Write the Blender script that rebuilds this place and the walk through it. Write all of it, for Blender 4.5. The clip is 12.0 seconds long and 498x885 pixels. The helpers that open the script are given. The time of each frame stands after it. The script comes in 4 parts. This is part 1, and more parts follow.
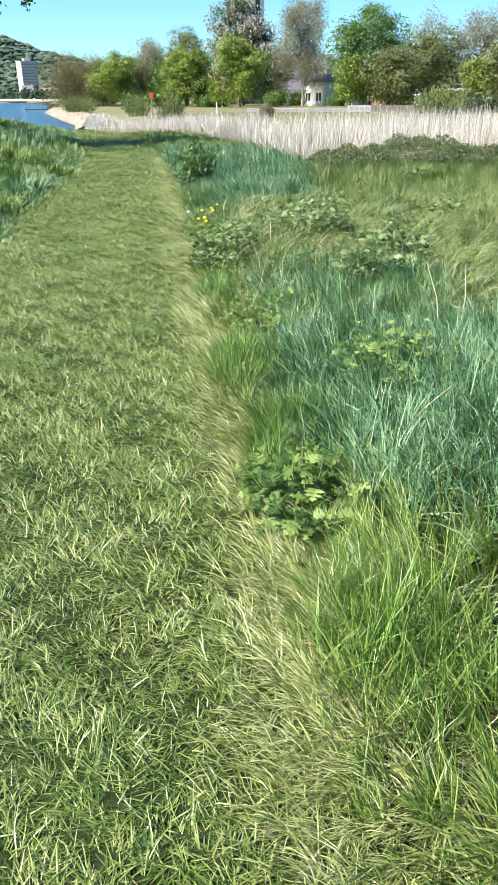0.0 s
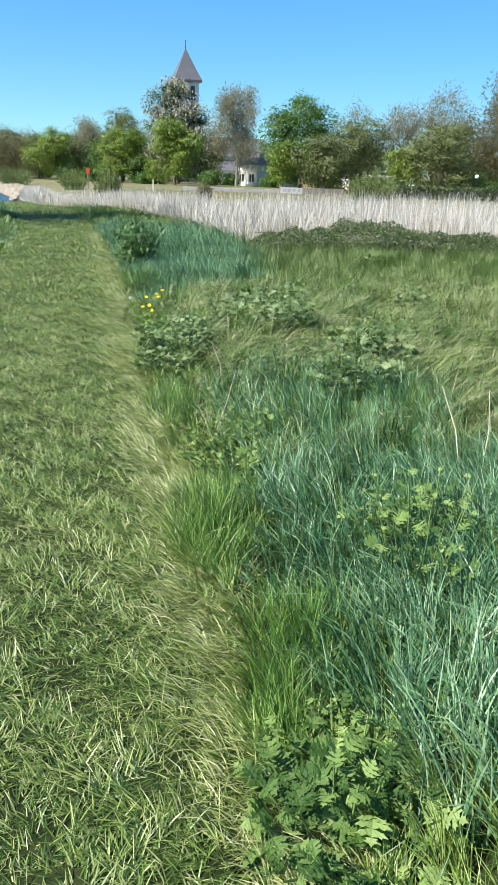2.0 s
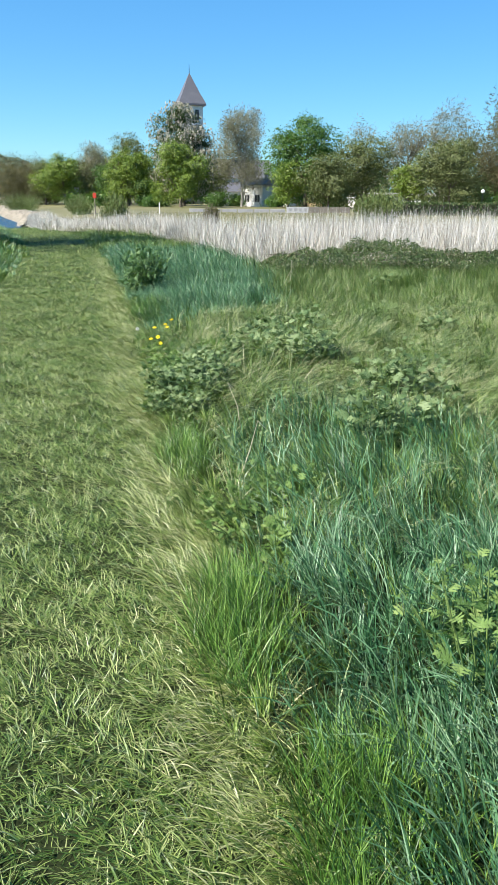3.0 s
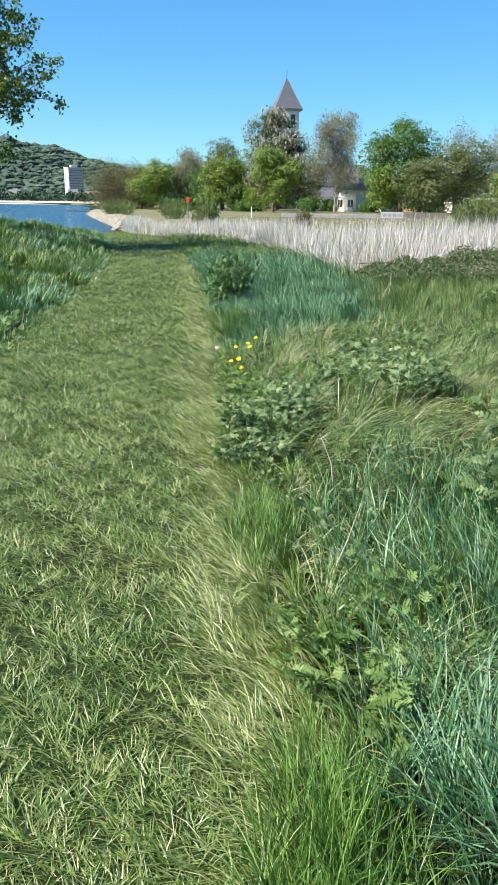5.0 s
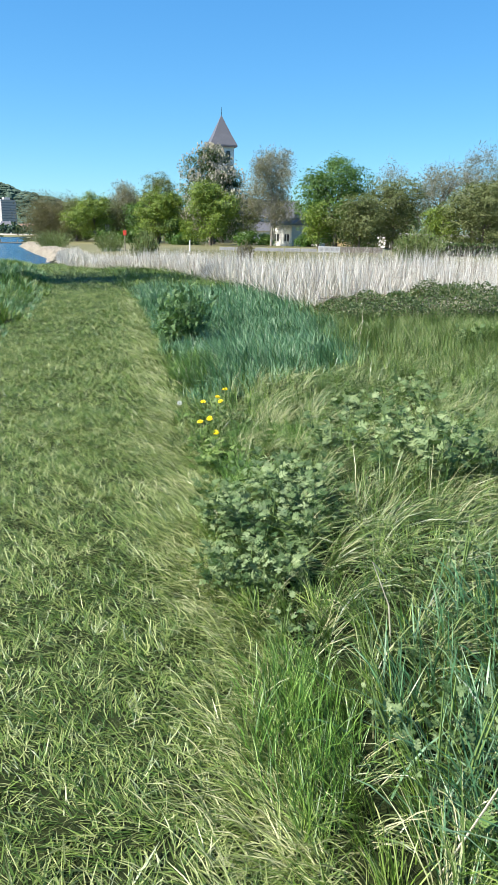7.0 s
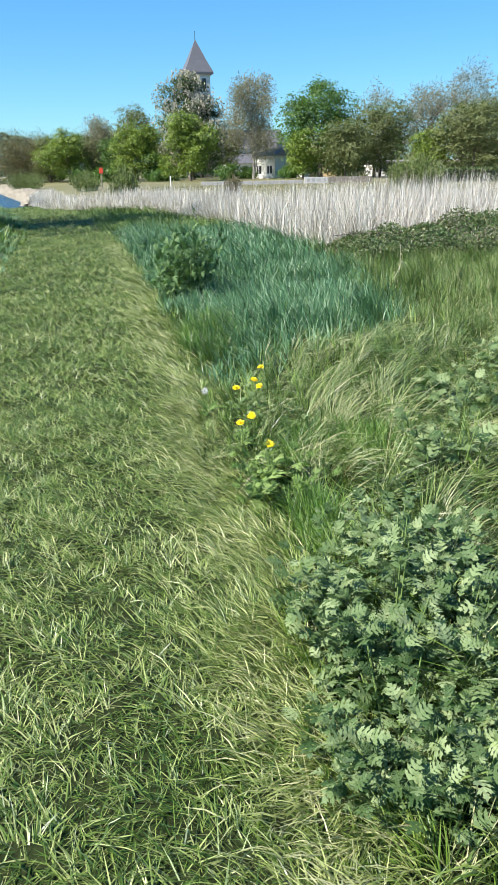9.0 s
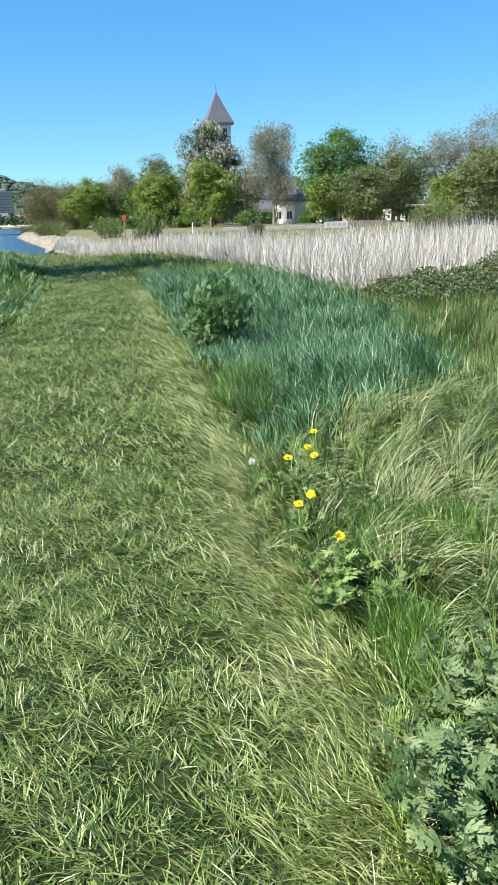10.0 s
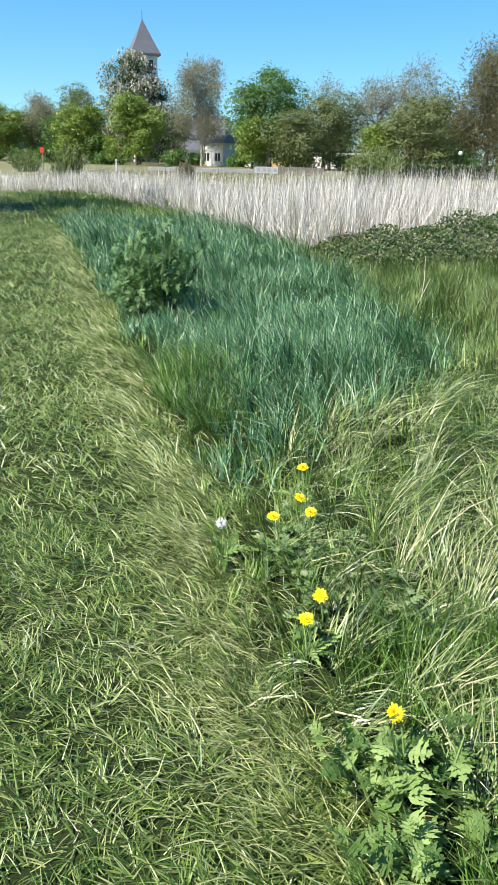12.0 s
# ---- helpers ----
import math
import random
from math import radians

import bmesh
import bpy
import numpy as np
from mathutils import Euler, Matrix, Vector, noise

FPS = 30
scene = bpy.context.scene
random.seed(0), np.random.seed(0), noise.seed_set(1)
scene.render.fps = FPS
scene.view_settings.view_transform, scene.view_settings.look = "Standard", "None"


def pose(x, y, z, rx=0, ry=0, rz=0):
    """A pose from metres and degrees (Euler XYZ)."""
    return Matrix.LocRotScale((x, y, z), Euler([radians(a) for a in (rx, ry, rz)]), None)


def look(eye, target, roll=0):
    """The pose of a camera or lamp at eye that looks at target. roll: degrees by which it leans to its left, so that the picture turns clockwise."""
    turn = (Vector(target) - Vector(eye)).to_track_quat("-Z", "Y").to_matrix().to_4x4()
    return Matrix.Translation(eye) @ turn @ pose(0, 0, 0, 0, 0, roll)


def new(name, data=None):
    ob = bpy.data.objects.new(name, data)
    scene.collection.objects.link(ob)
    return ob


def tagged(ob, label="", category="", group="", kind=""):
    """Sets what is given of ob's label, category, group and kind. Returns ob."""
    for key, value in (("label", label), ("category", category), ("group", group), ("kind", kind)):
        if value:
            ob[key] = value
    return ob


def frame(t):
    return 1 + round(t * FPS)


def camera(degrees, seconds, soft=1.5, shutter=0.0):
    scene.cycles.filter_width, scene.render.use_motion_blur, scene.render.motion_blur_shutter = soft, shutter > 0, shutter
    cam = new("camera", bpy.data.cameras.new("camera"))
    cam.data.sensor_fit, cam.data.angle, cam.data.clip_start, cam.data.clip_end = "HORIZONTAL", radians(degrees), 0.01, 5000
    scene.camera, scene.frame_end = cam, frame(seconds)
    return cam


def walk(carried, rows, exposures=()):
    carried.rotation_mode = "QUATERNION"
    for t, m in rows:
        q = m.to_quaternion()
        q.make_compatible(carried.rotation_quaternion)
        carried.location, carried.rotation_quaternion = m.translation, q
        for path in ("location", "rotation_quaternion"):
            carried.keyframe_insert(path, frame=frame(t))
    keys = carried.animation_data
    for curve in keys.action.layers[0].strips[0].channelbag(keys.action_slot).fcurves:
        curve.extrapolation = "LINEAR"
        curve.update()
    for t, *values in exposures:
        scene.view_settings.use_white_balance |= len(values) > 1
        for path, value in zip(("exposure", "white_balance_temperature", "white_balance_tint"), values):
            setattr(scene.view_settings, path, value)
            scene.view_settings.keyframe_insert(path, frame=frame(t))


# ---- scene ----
cam = camera(38.6, 12.0, soft=0.85)
PATH = [
    (0, (0.514, -0.003, 1.592), (0.503, 1.795, 0.715), -0.2),
    (0.5, (0.418, 0.296, 1.64), (0.483, 2.167, 0.936), 0.7),
    (1, (0.371, 0.594, 1.61), (0.444, 2.461, 0.897), -0.3),
    (1.5, (0.347, 0.937, 1.632), (0.458, 2.804, 0.923), 0.2),
    (2, (0.312, 1.268, 1.602), (0.488, 3.133, 0.902), 2.0),
    (2.5, (0.282, 1.612, 1.623), (0.429, 3.475, 0.909), 0.4),
    (2.7, (0.284, 1.72, 1.621), (0.434, 3.6, 0.955), 0.5),
    (4.5, (0.263, 2.781, 1.558), (0.313, 4.677, 0.923), 0.1),
    (5, (0.282, 2.964, 1.59), (0.199, 4.856, 0.947), 0.7),
    (5.5, (0.184, 3.321, 1.575), (0.239, 5.256, 1.073), 0.4),
    (6, (0.1, 3.661, 1.552), (0.082, 5.575, 0.971), 0.8),
    (6.5, (0.034, 4.016, 1.533), (-0.029, 5.941, 0.997), -0.5),
    (7, (-0.047, 4.331, 1.512), (0.039, 6.25, 0.955), 1.2),
    (7.5, (-0.124, 4.634, 1.543), (-0.047, 6.549, 0.971), -2.0),
    (7.7, (-0.152, 4.765, 1.525), (-0.138, 6.678, 0.941), -1.8),
    (9.3, (-0.391, 6.097, 1.418), (-0.271, 7.951, 0.676), -1.0),
    (9.5, (-0.413, 6.201, 1.405), (-0.329, 8.053, 0.654), -1.2),
    (10, (-0.498, 6.518, 1.425), (-0.438, 8.423, 0.818), -1.7),
    (10.5, (-0.545, 6.822, 1.393), (-0.423, 8.687, 0.682), 0.3),
    (11, (-0.62, 7.135, 1.444), (-0.48, 8.996, 0.727), 1.7),
    (11.5, (-0.625, 7.5, 1.436), (-0.389, 9.379, 0.792), 0.7),
    (12, (-0.616, 7.832, 1.406), (-0.344, 9.669, 0.663), 1.5),
]
walk(cam, [(t, look(eye, target, roll)) for t, eye, target, roll in PATH], [(0, 1.57, 6850, 14), (0.4, 1.22, 6500, 11), (12, 1.22, 6500, 11)])

# ---- world, sun, exposure ----
SUN_DIR = Vector((-0.84, -0.34, 1.02)).normalized()
world = bpy.data.worlds.new("world")
scene.world = world
world.use_nodes = True
wn = world.node_tree
sky = wn.nodes.new("ShaderNodeTexSky")
sky.sky_type = "NISHITA"
sky.sun_disc = False
sky.sun_elevation = math.asin(SUN_DIR.z)
sky.sun_rotation = math.atan2(SUN_DIR.x, SUN_DIR.y)
sky.air_density = 1.0
sky.dust_density = 0.1
sky.ozone_density = 3.5
deep = wn.nodes.new("ShaderNodeHueSaturation")
deep.inputs["Saturation"].default_value = 1.55
deep.inputs["Value"].default_value = 1.77
even = wn.nodes.new("ShaderNodeGamma")
even.inputs["Gamma"].default_value = 0.6
wn.links.new(sky.outputs[0], even.inputs["Color"])
wn.links.new(even.outputs[0], deep.inputs["Color"])
blue = wn.nodes.new("ShaderNodeMixRGB")
blue.blend_type = "MULTIPLY"
blue.inputs[0].default_value = 1.0
blue.inputs[2].default_value = (0.52, 0.88, 1.09, 1)
wn.links.new(deep.outputs[0], blue.inputs[1])
wn.links.new(blue.outputs[0], wn.nodes["Background"].inputs[0])
wn.nodes["Background"].inputs[1].default_value = 0.08
sun = new("sun", bpy.data.lights.new("sun", "SUN"))
sun.data.energy = 5.0
sun.data.angle = radians(0.5)
sun.data.color = (1.0, 0.95, 0.87)
sun.matrix_world = look(SUN_DIR * 50, (0, 0, 0))


# ---- materials ----
def plain(name, col, rough=0.6, var=0.25, scale=6.0, bump=0.0, metal=0.0, col2=None, spec=0.4):
    """Paint, stone, bark and the like: two colours mixed by noise at two scales, with fine relief."""
    m = bpy.data.materials.new(name)
    m.use_nodes = True
    n, l = m.node_tree.nodes, m.node_tree.links
    p = n["Principled BSDF"]
    p.inputs["Roughness"].default_value = rough
    p.inputs["Metallic"].default_value = metal
    p.inputs["Specular IOR Level"].default_value = spec
    tc = n.new("ShaderNodeTexCoord")
    a, b = n.new("ShaderNodeTexNoise"), n.new("ShaderNodeTexNoise")
    a.inputs["Scale"].default_value, b.inputs["Scale"].default_value = scale, scale * 9
    a.inputs["Detail"].default_value = b.inputs["Detail"].default_value = 5
    l.new(tc.outputs["Object"], a.inputs["Vector"])
    l.new(tc.outputs["Object"], b.inputs["Vector"])
    add = n.new("ShaderNodeMath")
    add.operation = "MULTIPLY_ADD"
    add.inputs[1].default_value = 0.45
    l.new(b.outputs[0], add.inputs[0])
    mul = n.new("ShaderNodeMath")
    mul.operation = "MULTIPLY"
    mul.inputs[1].default_value = 0.55
    l.new(a.outputs[0], mul.inputs[0])
    l.new(mul.outputs[0], add.inputs[2])
    ramp = n.new("ShaderNodeValToRGB")
    c2 = col2 or tuple(c * (1 - var) for c in col)
    ramp.color_ramp.elements[0].position, ramp.color_ramp.elements[1].position = 0.36, 0.64
    ramp.color_ramp.elements[0].color, ramp.color_ramp.elements[1].color = (*c2, 1), (*col, 1)
    l.new(add.outputs[0], ramp.inputs[0])
    l.new(ramp.outputs[0], p.inputs["Base Color"])
    if bump:
        bp = n.new("ShaderNodeBump")
        bp.inputs["Strength"].default_value = bump
        bp.inputs["Distance"].default_value = 0.02
        l.new(b.outputs[0], bp.inputs["Height"])
        l.new(bp.outputs[0], p.inputs["Normal"])
    return m


def leafy(name, cols, rough=0.45, through_light=0.35, scale=1.2, per="island", spec=0.4, patch=0.5, single=1.0):
    """Foliage and grass: one colour per blade or leaf along a ramp, shifted by patches in the world, part of the light passing through."""
    m = bpy.data.materials.new(name)
    m.use_nodes = True
    n, l = m.node_tree.nodes, m.node_tree.links
    p, out = n["Principled BSDF"], n["Material Output"]
    p.inputs["Roughness"].default_value = rough
    p.inputs["Specular IOR Level"].default_value = spec
    rnd = n.new("ShaderNodeNewGeometry").outputs["Random Per Island"]
    if per == "object":
        both, wrap = n.new("ShaderNodeMath"), n.new("ShaderNodeMath")
        wrap.operation = "FRACT"
        l.new(n.new("ShaderNodeObjectInfo").outputs["Random"], both.inputs[0])
        l.new(rnd, both.inputs[1])
        l.new(both.outputs[0], wrap.inputs[0])
        rnd = wrap.outputs[0]
        vein, relief = n.new("ShaderNodeTexNoise"), n.new("ShaderNodeBump")
        vein.inputs["Scale"].default_value, vein.inputs["Detail"].default_value = 90, 3
        relief.inputs["Strength"].default_value, relief.inputs["Distance"].default_value = 0.7, 0.006
        l.new(n.new("ShaderNodeTexCoord").outputs["Object"], vein.inputs["Vector"])
        l.new(vein.outputs[0], relief.inputs["Height"])
        l.new(relief.outputs[0], p.inputs["Normal"])
    geo = n.new("ShaderNodeNewGeometry")
    a, b = n.new("ShaderNodeTexNoise"), n.new("ShaderNodeTexNoise")
    a.inputs["Scale"].default_value, a.inputs["Detail"].default_value = scale, 4
    b.inputs["Scale"].default_value, b.inputs["Detail"].default_value = scale * 5.5, 3
    l.new(geo.outputs["Position"], a.inputs["Vector"])
    l.new(geo.outputs["Position"], b.inputs["Vector"])
    s1 = n.new("ShaderNodeMath")
    s1.operation = "MULTIPLY_ADD"
    l.new(a.outputs[0], s1.inputs[0])
    s1.inputs[1].default_value = patch * 2.2
    s1.inputs[2].default_value = -patch * 1.1 + 0.5
    s2 = n.new("ShaderNodeMath")
    s2.operation = "MULTIPLY_ADD"
    l.new(b.outputs[0], s2.inputs[0])
    s2.inputs[1].default_value = patch * 0.9
    l.new(s1.outputs[0], s2.inputs[2])
    s3 = n.new("ShaderNodeMath")
    s3.operation = "MULTIPLY_ADD"
    l.new(rnd, s3.inputs[0])
    s3.inputs[1].default_value = single
    s4 = n.new("ShaderNodeMath")
    s4.operation = "SUBTRACT"
    l.new(s2.outputs[0], s4.inputs[0])
    s4.inputs[1].default_value = patch * 0.45 + 0.5 * single
    l.new(s4.outputs[0], s3.inputs[2])
    ramp = n.new("ShaderNodeValToRGB")
    el = ramp.color_ramp.elements
    while len(el) < len(cols):
        el.new(0.5)
    for i, c in enumerate(cols):
        el[i].position = i / (len(cols) - 1)
        el[i].color = (*c, 1)
    l.new(s3.outputs[0], ramp.inputs[0])
    l.new(ramp.outputs[0], p.inputs["Base Color"])
    tr = n.new("ShaderNodeBsdfTranslucent")
    gain = n.new("ShaderNodeMixRGB")
    gain.blend_type = "MULTIPLY"
    gain.inputs[0].default_value = 1
    gain.inputs[2].default_value = (1.25, 1.35, 0.7, 1)
    l.new(ramp.outputs[0], gain.inputs[1])
    l.new(gain.outputs[0], tr.inputs[0])
    mix = n.new("ShaderNodeMixShader")
    mix.inputs[0].default_value = through_light
    l.new(p.outputs[0], mix.inputs[1])
    l.new(tr.outputs[0], mix.inputs[2])
    l.new(mix.outputs[0], out.inputs[0])
    return m


# soil and thatch near black: shade between the blades is put into the colour
M_SHADED_SOIL = plain("shaded_soil_and_thatch", (0.026, 0.036, 0.011), 0.95, scale=3.0, bump=0.5, col2=(0.01, 0.015, 0.005), spec=0.1)
M_MOWN = leafy("mown_grass", [(0.0198, 0.0586, 0.00835), (0.076, 0.138, 0.02), (0.17, 0.232, 0.053), (0.3, 0.325, 0.135)], 0.42, 0.1, 1.6, patch=0.3, single=1.0)
M_EDGE = leafy("bent_edge_grass", [(0.0428, 0.0855, 0.0126), (0.162, 0.222, 0.0522), (0.316, 0.359, 0.135), (0.453, 0.453, 0.252)], 0.4, 0.1, 2.2, patch=0.35)
M_FINE = leafy("fine_green_grass", [(0.0133, 0.045, 0.00403), (0.063, 0.131, 0.0141), (0.148, 0.239, 0.0363), (0.267, 0.342, 0.101)], 0.42, 0.12, 1.5)
M_LUSH = leafy("lush_green_grass", [(0.01, 0.042, 0.004), (0.042, 0.115, 0.012), (0.1, 0.205, 0.028), (0.2, 0.32, 0.07)], 0.42, 0.12, 1.5)
M_BLUE = leafy("blue_green_grass", [(0.0138, 0.0601, 0.0196), (0.0517, 0.144, 0.057), (0.107, 0.228, 0.106), (0.221, 0.344, 0.198)], 0.42, 0.18, 1.2, spec=0.35)
M_BLOWN = leafy("wind_blown_grass", [(0.017, 0.0459, 0.00792), (0.0756, 0.131, 0.0297), (0.17, 0.225, 0.0743), (0.35, 0.344, 0.188)], 0.38, 0.1, 1.4)
M_OLIVE = leafy("olive_grass", [(0.036, 0.0855, 0.0126), (0.0792, 0.146, 0.027), (0.137, 0.205, 0.045), (0.238, 0.257, 0.117)], 0.5, 0.11, 1.6)
M_LAWN = leafy("park_lawn", [(0.0866, 0.0963, 0.03), (0.14, 0.137, 0.05), (0.2, 0.186, 0.0833), (0.266, 0.239, 0.133)], 0.6, 0.2, 0.12)
M_REED = leafy("dry_reed", [(0.126, 0.107, 0.0851), (0.387, 0.351, 0.309), (0.581, 0.551, 0.5), (0.716, 0.703, 0.671)], 0.6, 0.15, 0.9, patch=0.3)
M_REEDDUST = plain("reed_litter", (0.30, 0.25, 0.17), 0.95, scale=2.0, bump=0.5, col2=(0.16, 0.13, 0.08))
M_WEED = leafy("grey_green_leaf", [(0.0318, 0.0693, 0.0193), (0.0827, 0.139, 0.0485), (0.15, 0.215, 0.0866), (0.252, 0.318, 0.153)], 0.55, 0.25, 3.0, per="object", spec=0.28)
M_HOG = leafy("light_green_leaf", [(0.0378, 0.0885, 0.0169), (0.0926, 0.169, 0.0388), (0.161, 0.253, 0.0674), (0.261, 0.354, 0.118)], 0.55, 0.3, 3.0, per="object", spec=0.28)
M_DOCK = leafy("dark_green_leaf", [(0.03, 0.0699, 0.02), (0.0566, 0.117, 0.0366), (0.0936, 0.173, 0.0566), (0.147, 0.233, 0.0866)], 0.55, 0.25, 3.0, per="object", spec=0.28)
M_BRAMBLE = leafy("bramble_leaf", [(0.026, 0.0433, 0.0121), (0.0476, 0.0866, 0.0208), (0.0779, 0.13, 0.0347), (0.173, 0.173, 0.0866)], 0.4, 0.25, 1.5)
M_STEM = plain("green_stem", (0.16, 0.24, 0.07), 0.5, scale=20)
M_STRAW = plain("dry_straw", (0.62, 0.55, 0.4), 0.6, scale=20)
M_PETAL = plain("yellow_petal", (0.9, 0.76, 0.01), 0.5, scale=60, col2=(0.86, 0.64, 0.005))
M_PUFF = plain("white_seed_hairs", (0.82, 0.82, 0.78), 0.8, scale=60)
M_BARK = plain("grey_brown_bark", (0.17, 0.14, 0.105), 0.9, scale=3, bump=0.6, col2=(0.07, 0.06, 0.045))
M_BIRCH = plain("pale_bark", (0.5, 0.47, 0.41), 0.8, scale=2, bump=0.4, col2=(0.22, 0.2, 0.17))
M_STONE = plain("shore_stone", (0.32, 0.28, 0.21), 0.85, scale=3, bump=0.5, col2=(0.18, 0.16, 0.12))
M_SAND = plain("far_shingle", (0.42, 0.39, 0.33), 0.9, scale=0.2, col2=(0.3, 0.28, 0.23))
M_PLASTER = plain("white_plaster", (0.8, 0.78, 0.73), 0.85, scale=0.7, bump=0.2, col2=(0.68, 0.65, 0.6))
M_CONCRETE = plain("grey_concrete", (0.52, 0.5, 0.48), 0.85, scale=0.3, col2=(0.42, 0.41, 0.4))
M_HIGHRISE = plain("grey_panel_concrete", (0.38, 0.37, 0.36), 0.85, scale=0.2)
M_GLASS = plain("dull_window_glass", (0.2, 0.22, 0.25), 0.25, scale=0.5)
M_SLATE = plain("grey_slate", (0.12, 0.12, 0.13), 0.5, scale=0.8, bump=0.4, col2=(0.10, 0.10, 0.11))
M_TILE = plain("brown_roof_tile", (0.24, 0.15, 0.11), 0.8, scale=0.8, bump=0.4)
M_DARK = plain("dark_opening", (0.03, 0.032, 0.035), 0.3, scale=2)
M_RED = plain("red_paint", (0.6, 0.06, 0.03), 0.5, scale=8)
M_OCHRE = plain("ochre_stucco", (0.68, 0.5, 0.27), 0.85, scale=1)
M_WOOD = plain("weathered_wood", (0.22, 0.19, 0.15), 0.85, scale=6, bump=0.4)
M_WHITE = plain("white_paint", (0.82, 0.82, 0.8), 0.5, scale=6, var=0.1)
M_LEAF = {
    "bright": leafy("maple_leaf", [(0.0523, 0.0994, 0.012), (0.105, 0.164, 0.02), (0.164, 0.226, 0.03), (0.239, 0.297, 0.0501)], 0.5, 0.25, 0.5, patch=0.35, single=0.55),
    "deep": leafy("oak_leaf", [(0.0264, 0.0704, 0.0131), (0.0527, 0.115, 0.0212), (0.088, 0.167, 0.0309), (0.14, 0.229, 0.044)], 0.5, 0.35, 0.4, patch=0.35, single=0.55),
    "chestnut": leafy("chestnut_leaf", [(0.0239, 0.048, 0.0113), (0.0439, 0.0719, 0.0176), (0.0679, 0.0963, 0.028), (0.0963, 0.12, 0.04)], 0.5, 0.3, 0.4, patch=0.3, single=0.55),
    "dull": leafy("young_leaf", [(0.0513, 0.0696, 0.022), (0.0879, 0.11, 0.0329), (0.125, 0.147, 0.0476), (0.168, 0.176, 0.0733)], 0.6, 0.25, 0.4, patch=0.3, single=0.55),
    "grey": leafy("budding_twig", [(0.115, 0.115, 0.0766), (0.176, 0.168, 0.119), (0.237, 0.226, 0.168), (0.306, 0.291, 0.23)], 0.7, 0.35, 0.4, patch=0.3, single=0.55),
    "brown": leafy("bare_willow_twig", [(0.0733, 0.0679, 0.0319), (0.11, 0.0999, 0.048), (0.147, 0.136, 0.0679), (0.184, 0.176, 0.0963)], 0.7, 0.3, 0.4, patch=0.3, single=0.55),
    "near": leafy("poplar_leaf", [(0.0325, 0.0757, 0.013), (0.0649, 0.12, 0.0216), (0.108, 0.162, 0.0325), (0.216, 0.228, 0.0541)], 0.45, 0.4, 1.0, patch=0.3),
    # greens shifted to blue: the haze of distance is painted into the leaf colour
    "wood": leafy("hazy_far_wood", [(0.0246, 0.0486, 0.0308), (0.0421, 0.077, 0.0462), (0.0632, 0.105, 0.0667), (0.0909, 0.138, 0.0927)], 0.8, 0.2, 0.012, patch=0.5),
}
M_CANDLE = plain("cream_blossom", (0.46, 0.43, 0.34), 0.8, scale=3, col2=(0.27, 0.25, 0.17))


def water_material():
    m = bpy.data.materials.new("river_water")
    m.use_nodes = True
    n, l = m.node_tree.nodes, m.node_tree.links
    p = n["Principled BSDF"]
    p.inputs["Base Color"].default_value = (0.016, 0.055, 0.095, 1)
    p.inputs["Roughness"].default_value = 0.18
    p.inputs["IOR"].default_value = 1.33
    tc = n.new("ShaderNodeTexCoord")
    mp = n.new("ShaderNodeMapping")
    mp.inputs["Scale"].default_value = (0.5, 1.4, 1)
    ns = n.new("ShaderNodeTexNoise")
    ns.inputs["Scale"].default_value, ns.inputs["Detail"].default_value = 1.6, 6
    bp = n.new("ShaderNodeBump")
    bp.inputs["Strength"].default_value, bp.inputs["Distance"].default_value = 1.0, 0.25
    l.new(tc.outputs["Object"], mp.inputs[0])
    l.new(mp.outputs[0], ns.inputs["Vector"])
    l.new(ns.outputs[0], bp.inputs["Height"])
    l.new(bp.outputs[0], p.inputs["Normal"])
    return m


M_WATER = water_material()

# ---- ground plan ----
WATER_Z = -1.5
PATH_Y = [-12, 0, 1.5, 2.6, 4.5, 7.2, 9.2, 11.3, 13, 16, 20, 24, 28, 34, 40]
EDGE_R = [0.95, 0.84, 0.74, 0.62, 0.35, -0.04, -0.3, -0.53, -0.8, -1.2, -1.85, -2.55, -3.4, -4.7, -6.0]
EDGE_L = [-2.5, -2.4, -2.35, -2.3, -2.3, -2.4, -2.55, -2.8, -3.05, -3.4, -3.95, -4.6, -5.5, -7.2, -9.0]
SHORE_Y = [-3000, -60, 30, 36, 46, 60, 78, 91, 161, 400, 420, 3000]
SHORE_X = [-14, -14, -14, -13, -12.5, -14, -16.5, -19.5, -41.5, -104, -108, -108]
REED_X = [-18, -12.5, -7, -2, 0.4, 1.4, 2.0, 5.0, 9.0, 16, 26]
REED_Y = [86, 62, 38.5, 34, 25.6, 20.8, 18.6, 18.8, 18.4, 18.2, 18]


def smooth(a, b, v):
    s = np.clip((v - a) / (b - a), 0, 1)
    return s * s * (3 - 2 * s)


def waves(x, y, s):
    """Gentle unevenness, between -1 and 1."""
    return (np.sin(x * 1.7 * s + np.sin(y * 1.1 * s)) + np.sin(y * 1.3 * s + 2 * np.sin(x * 0.9 * s + 1)) + np.sin((x + y) * 2.9 * s + 1.3)) / 3


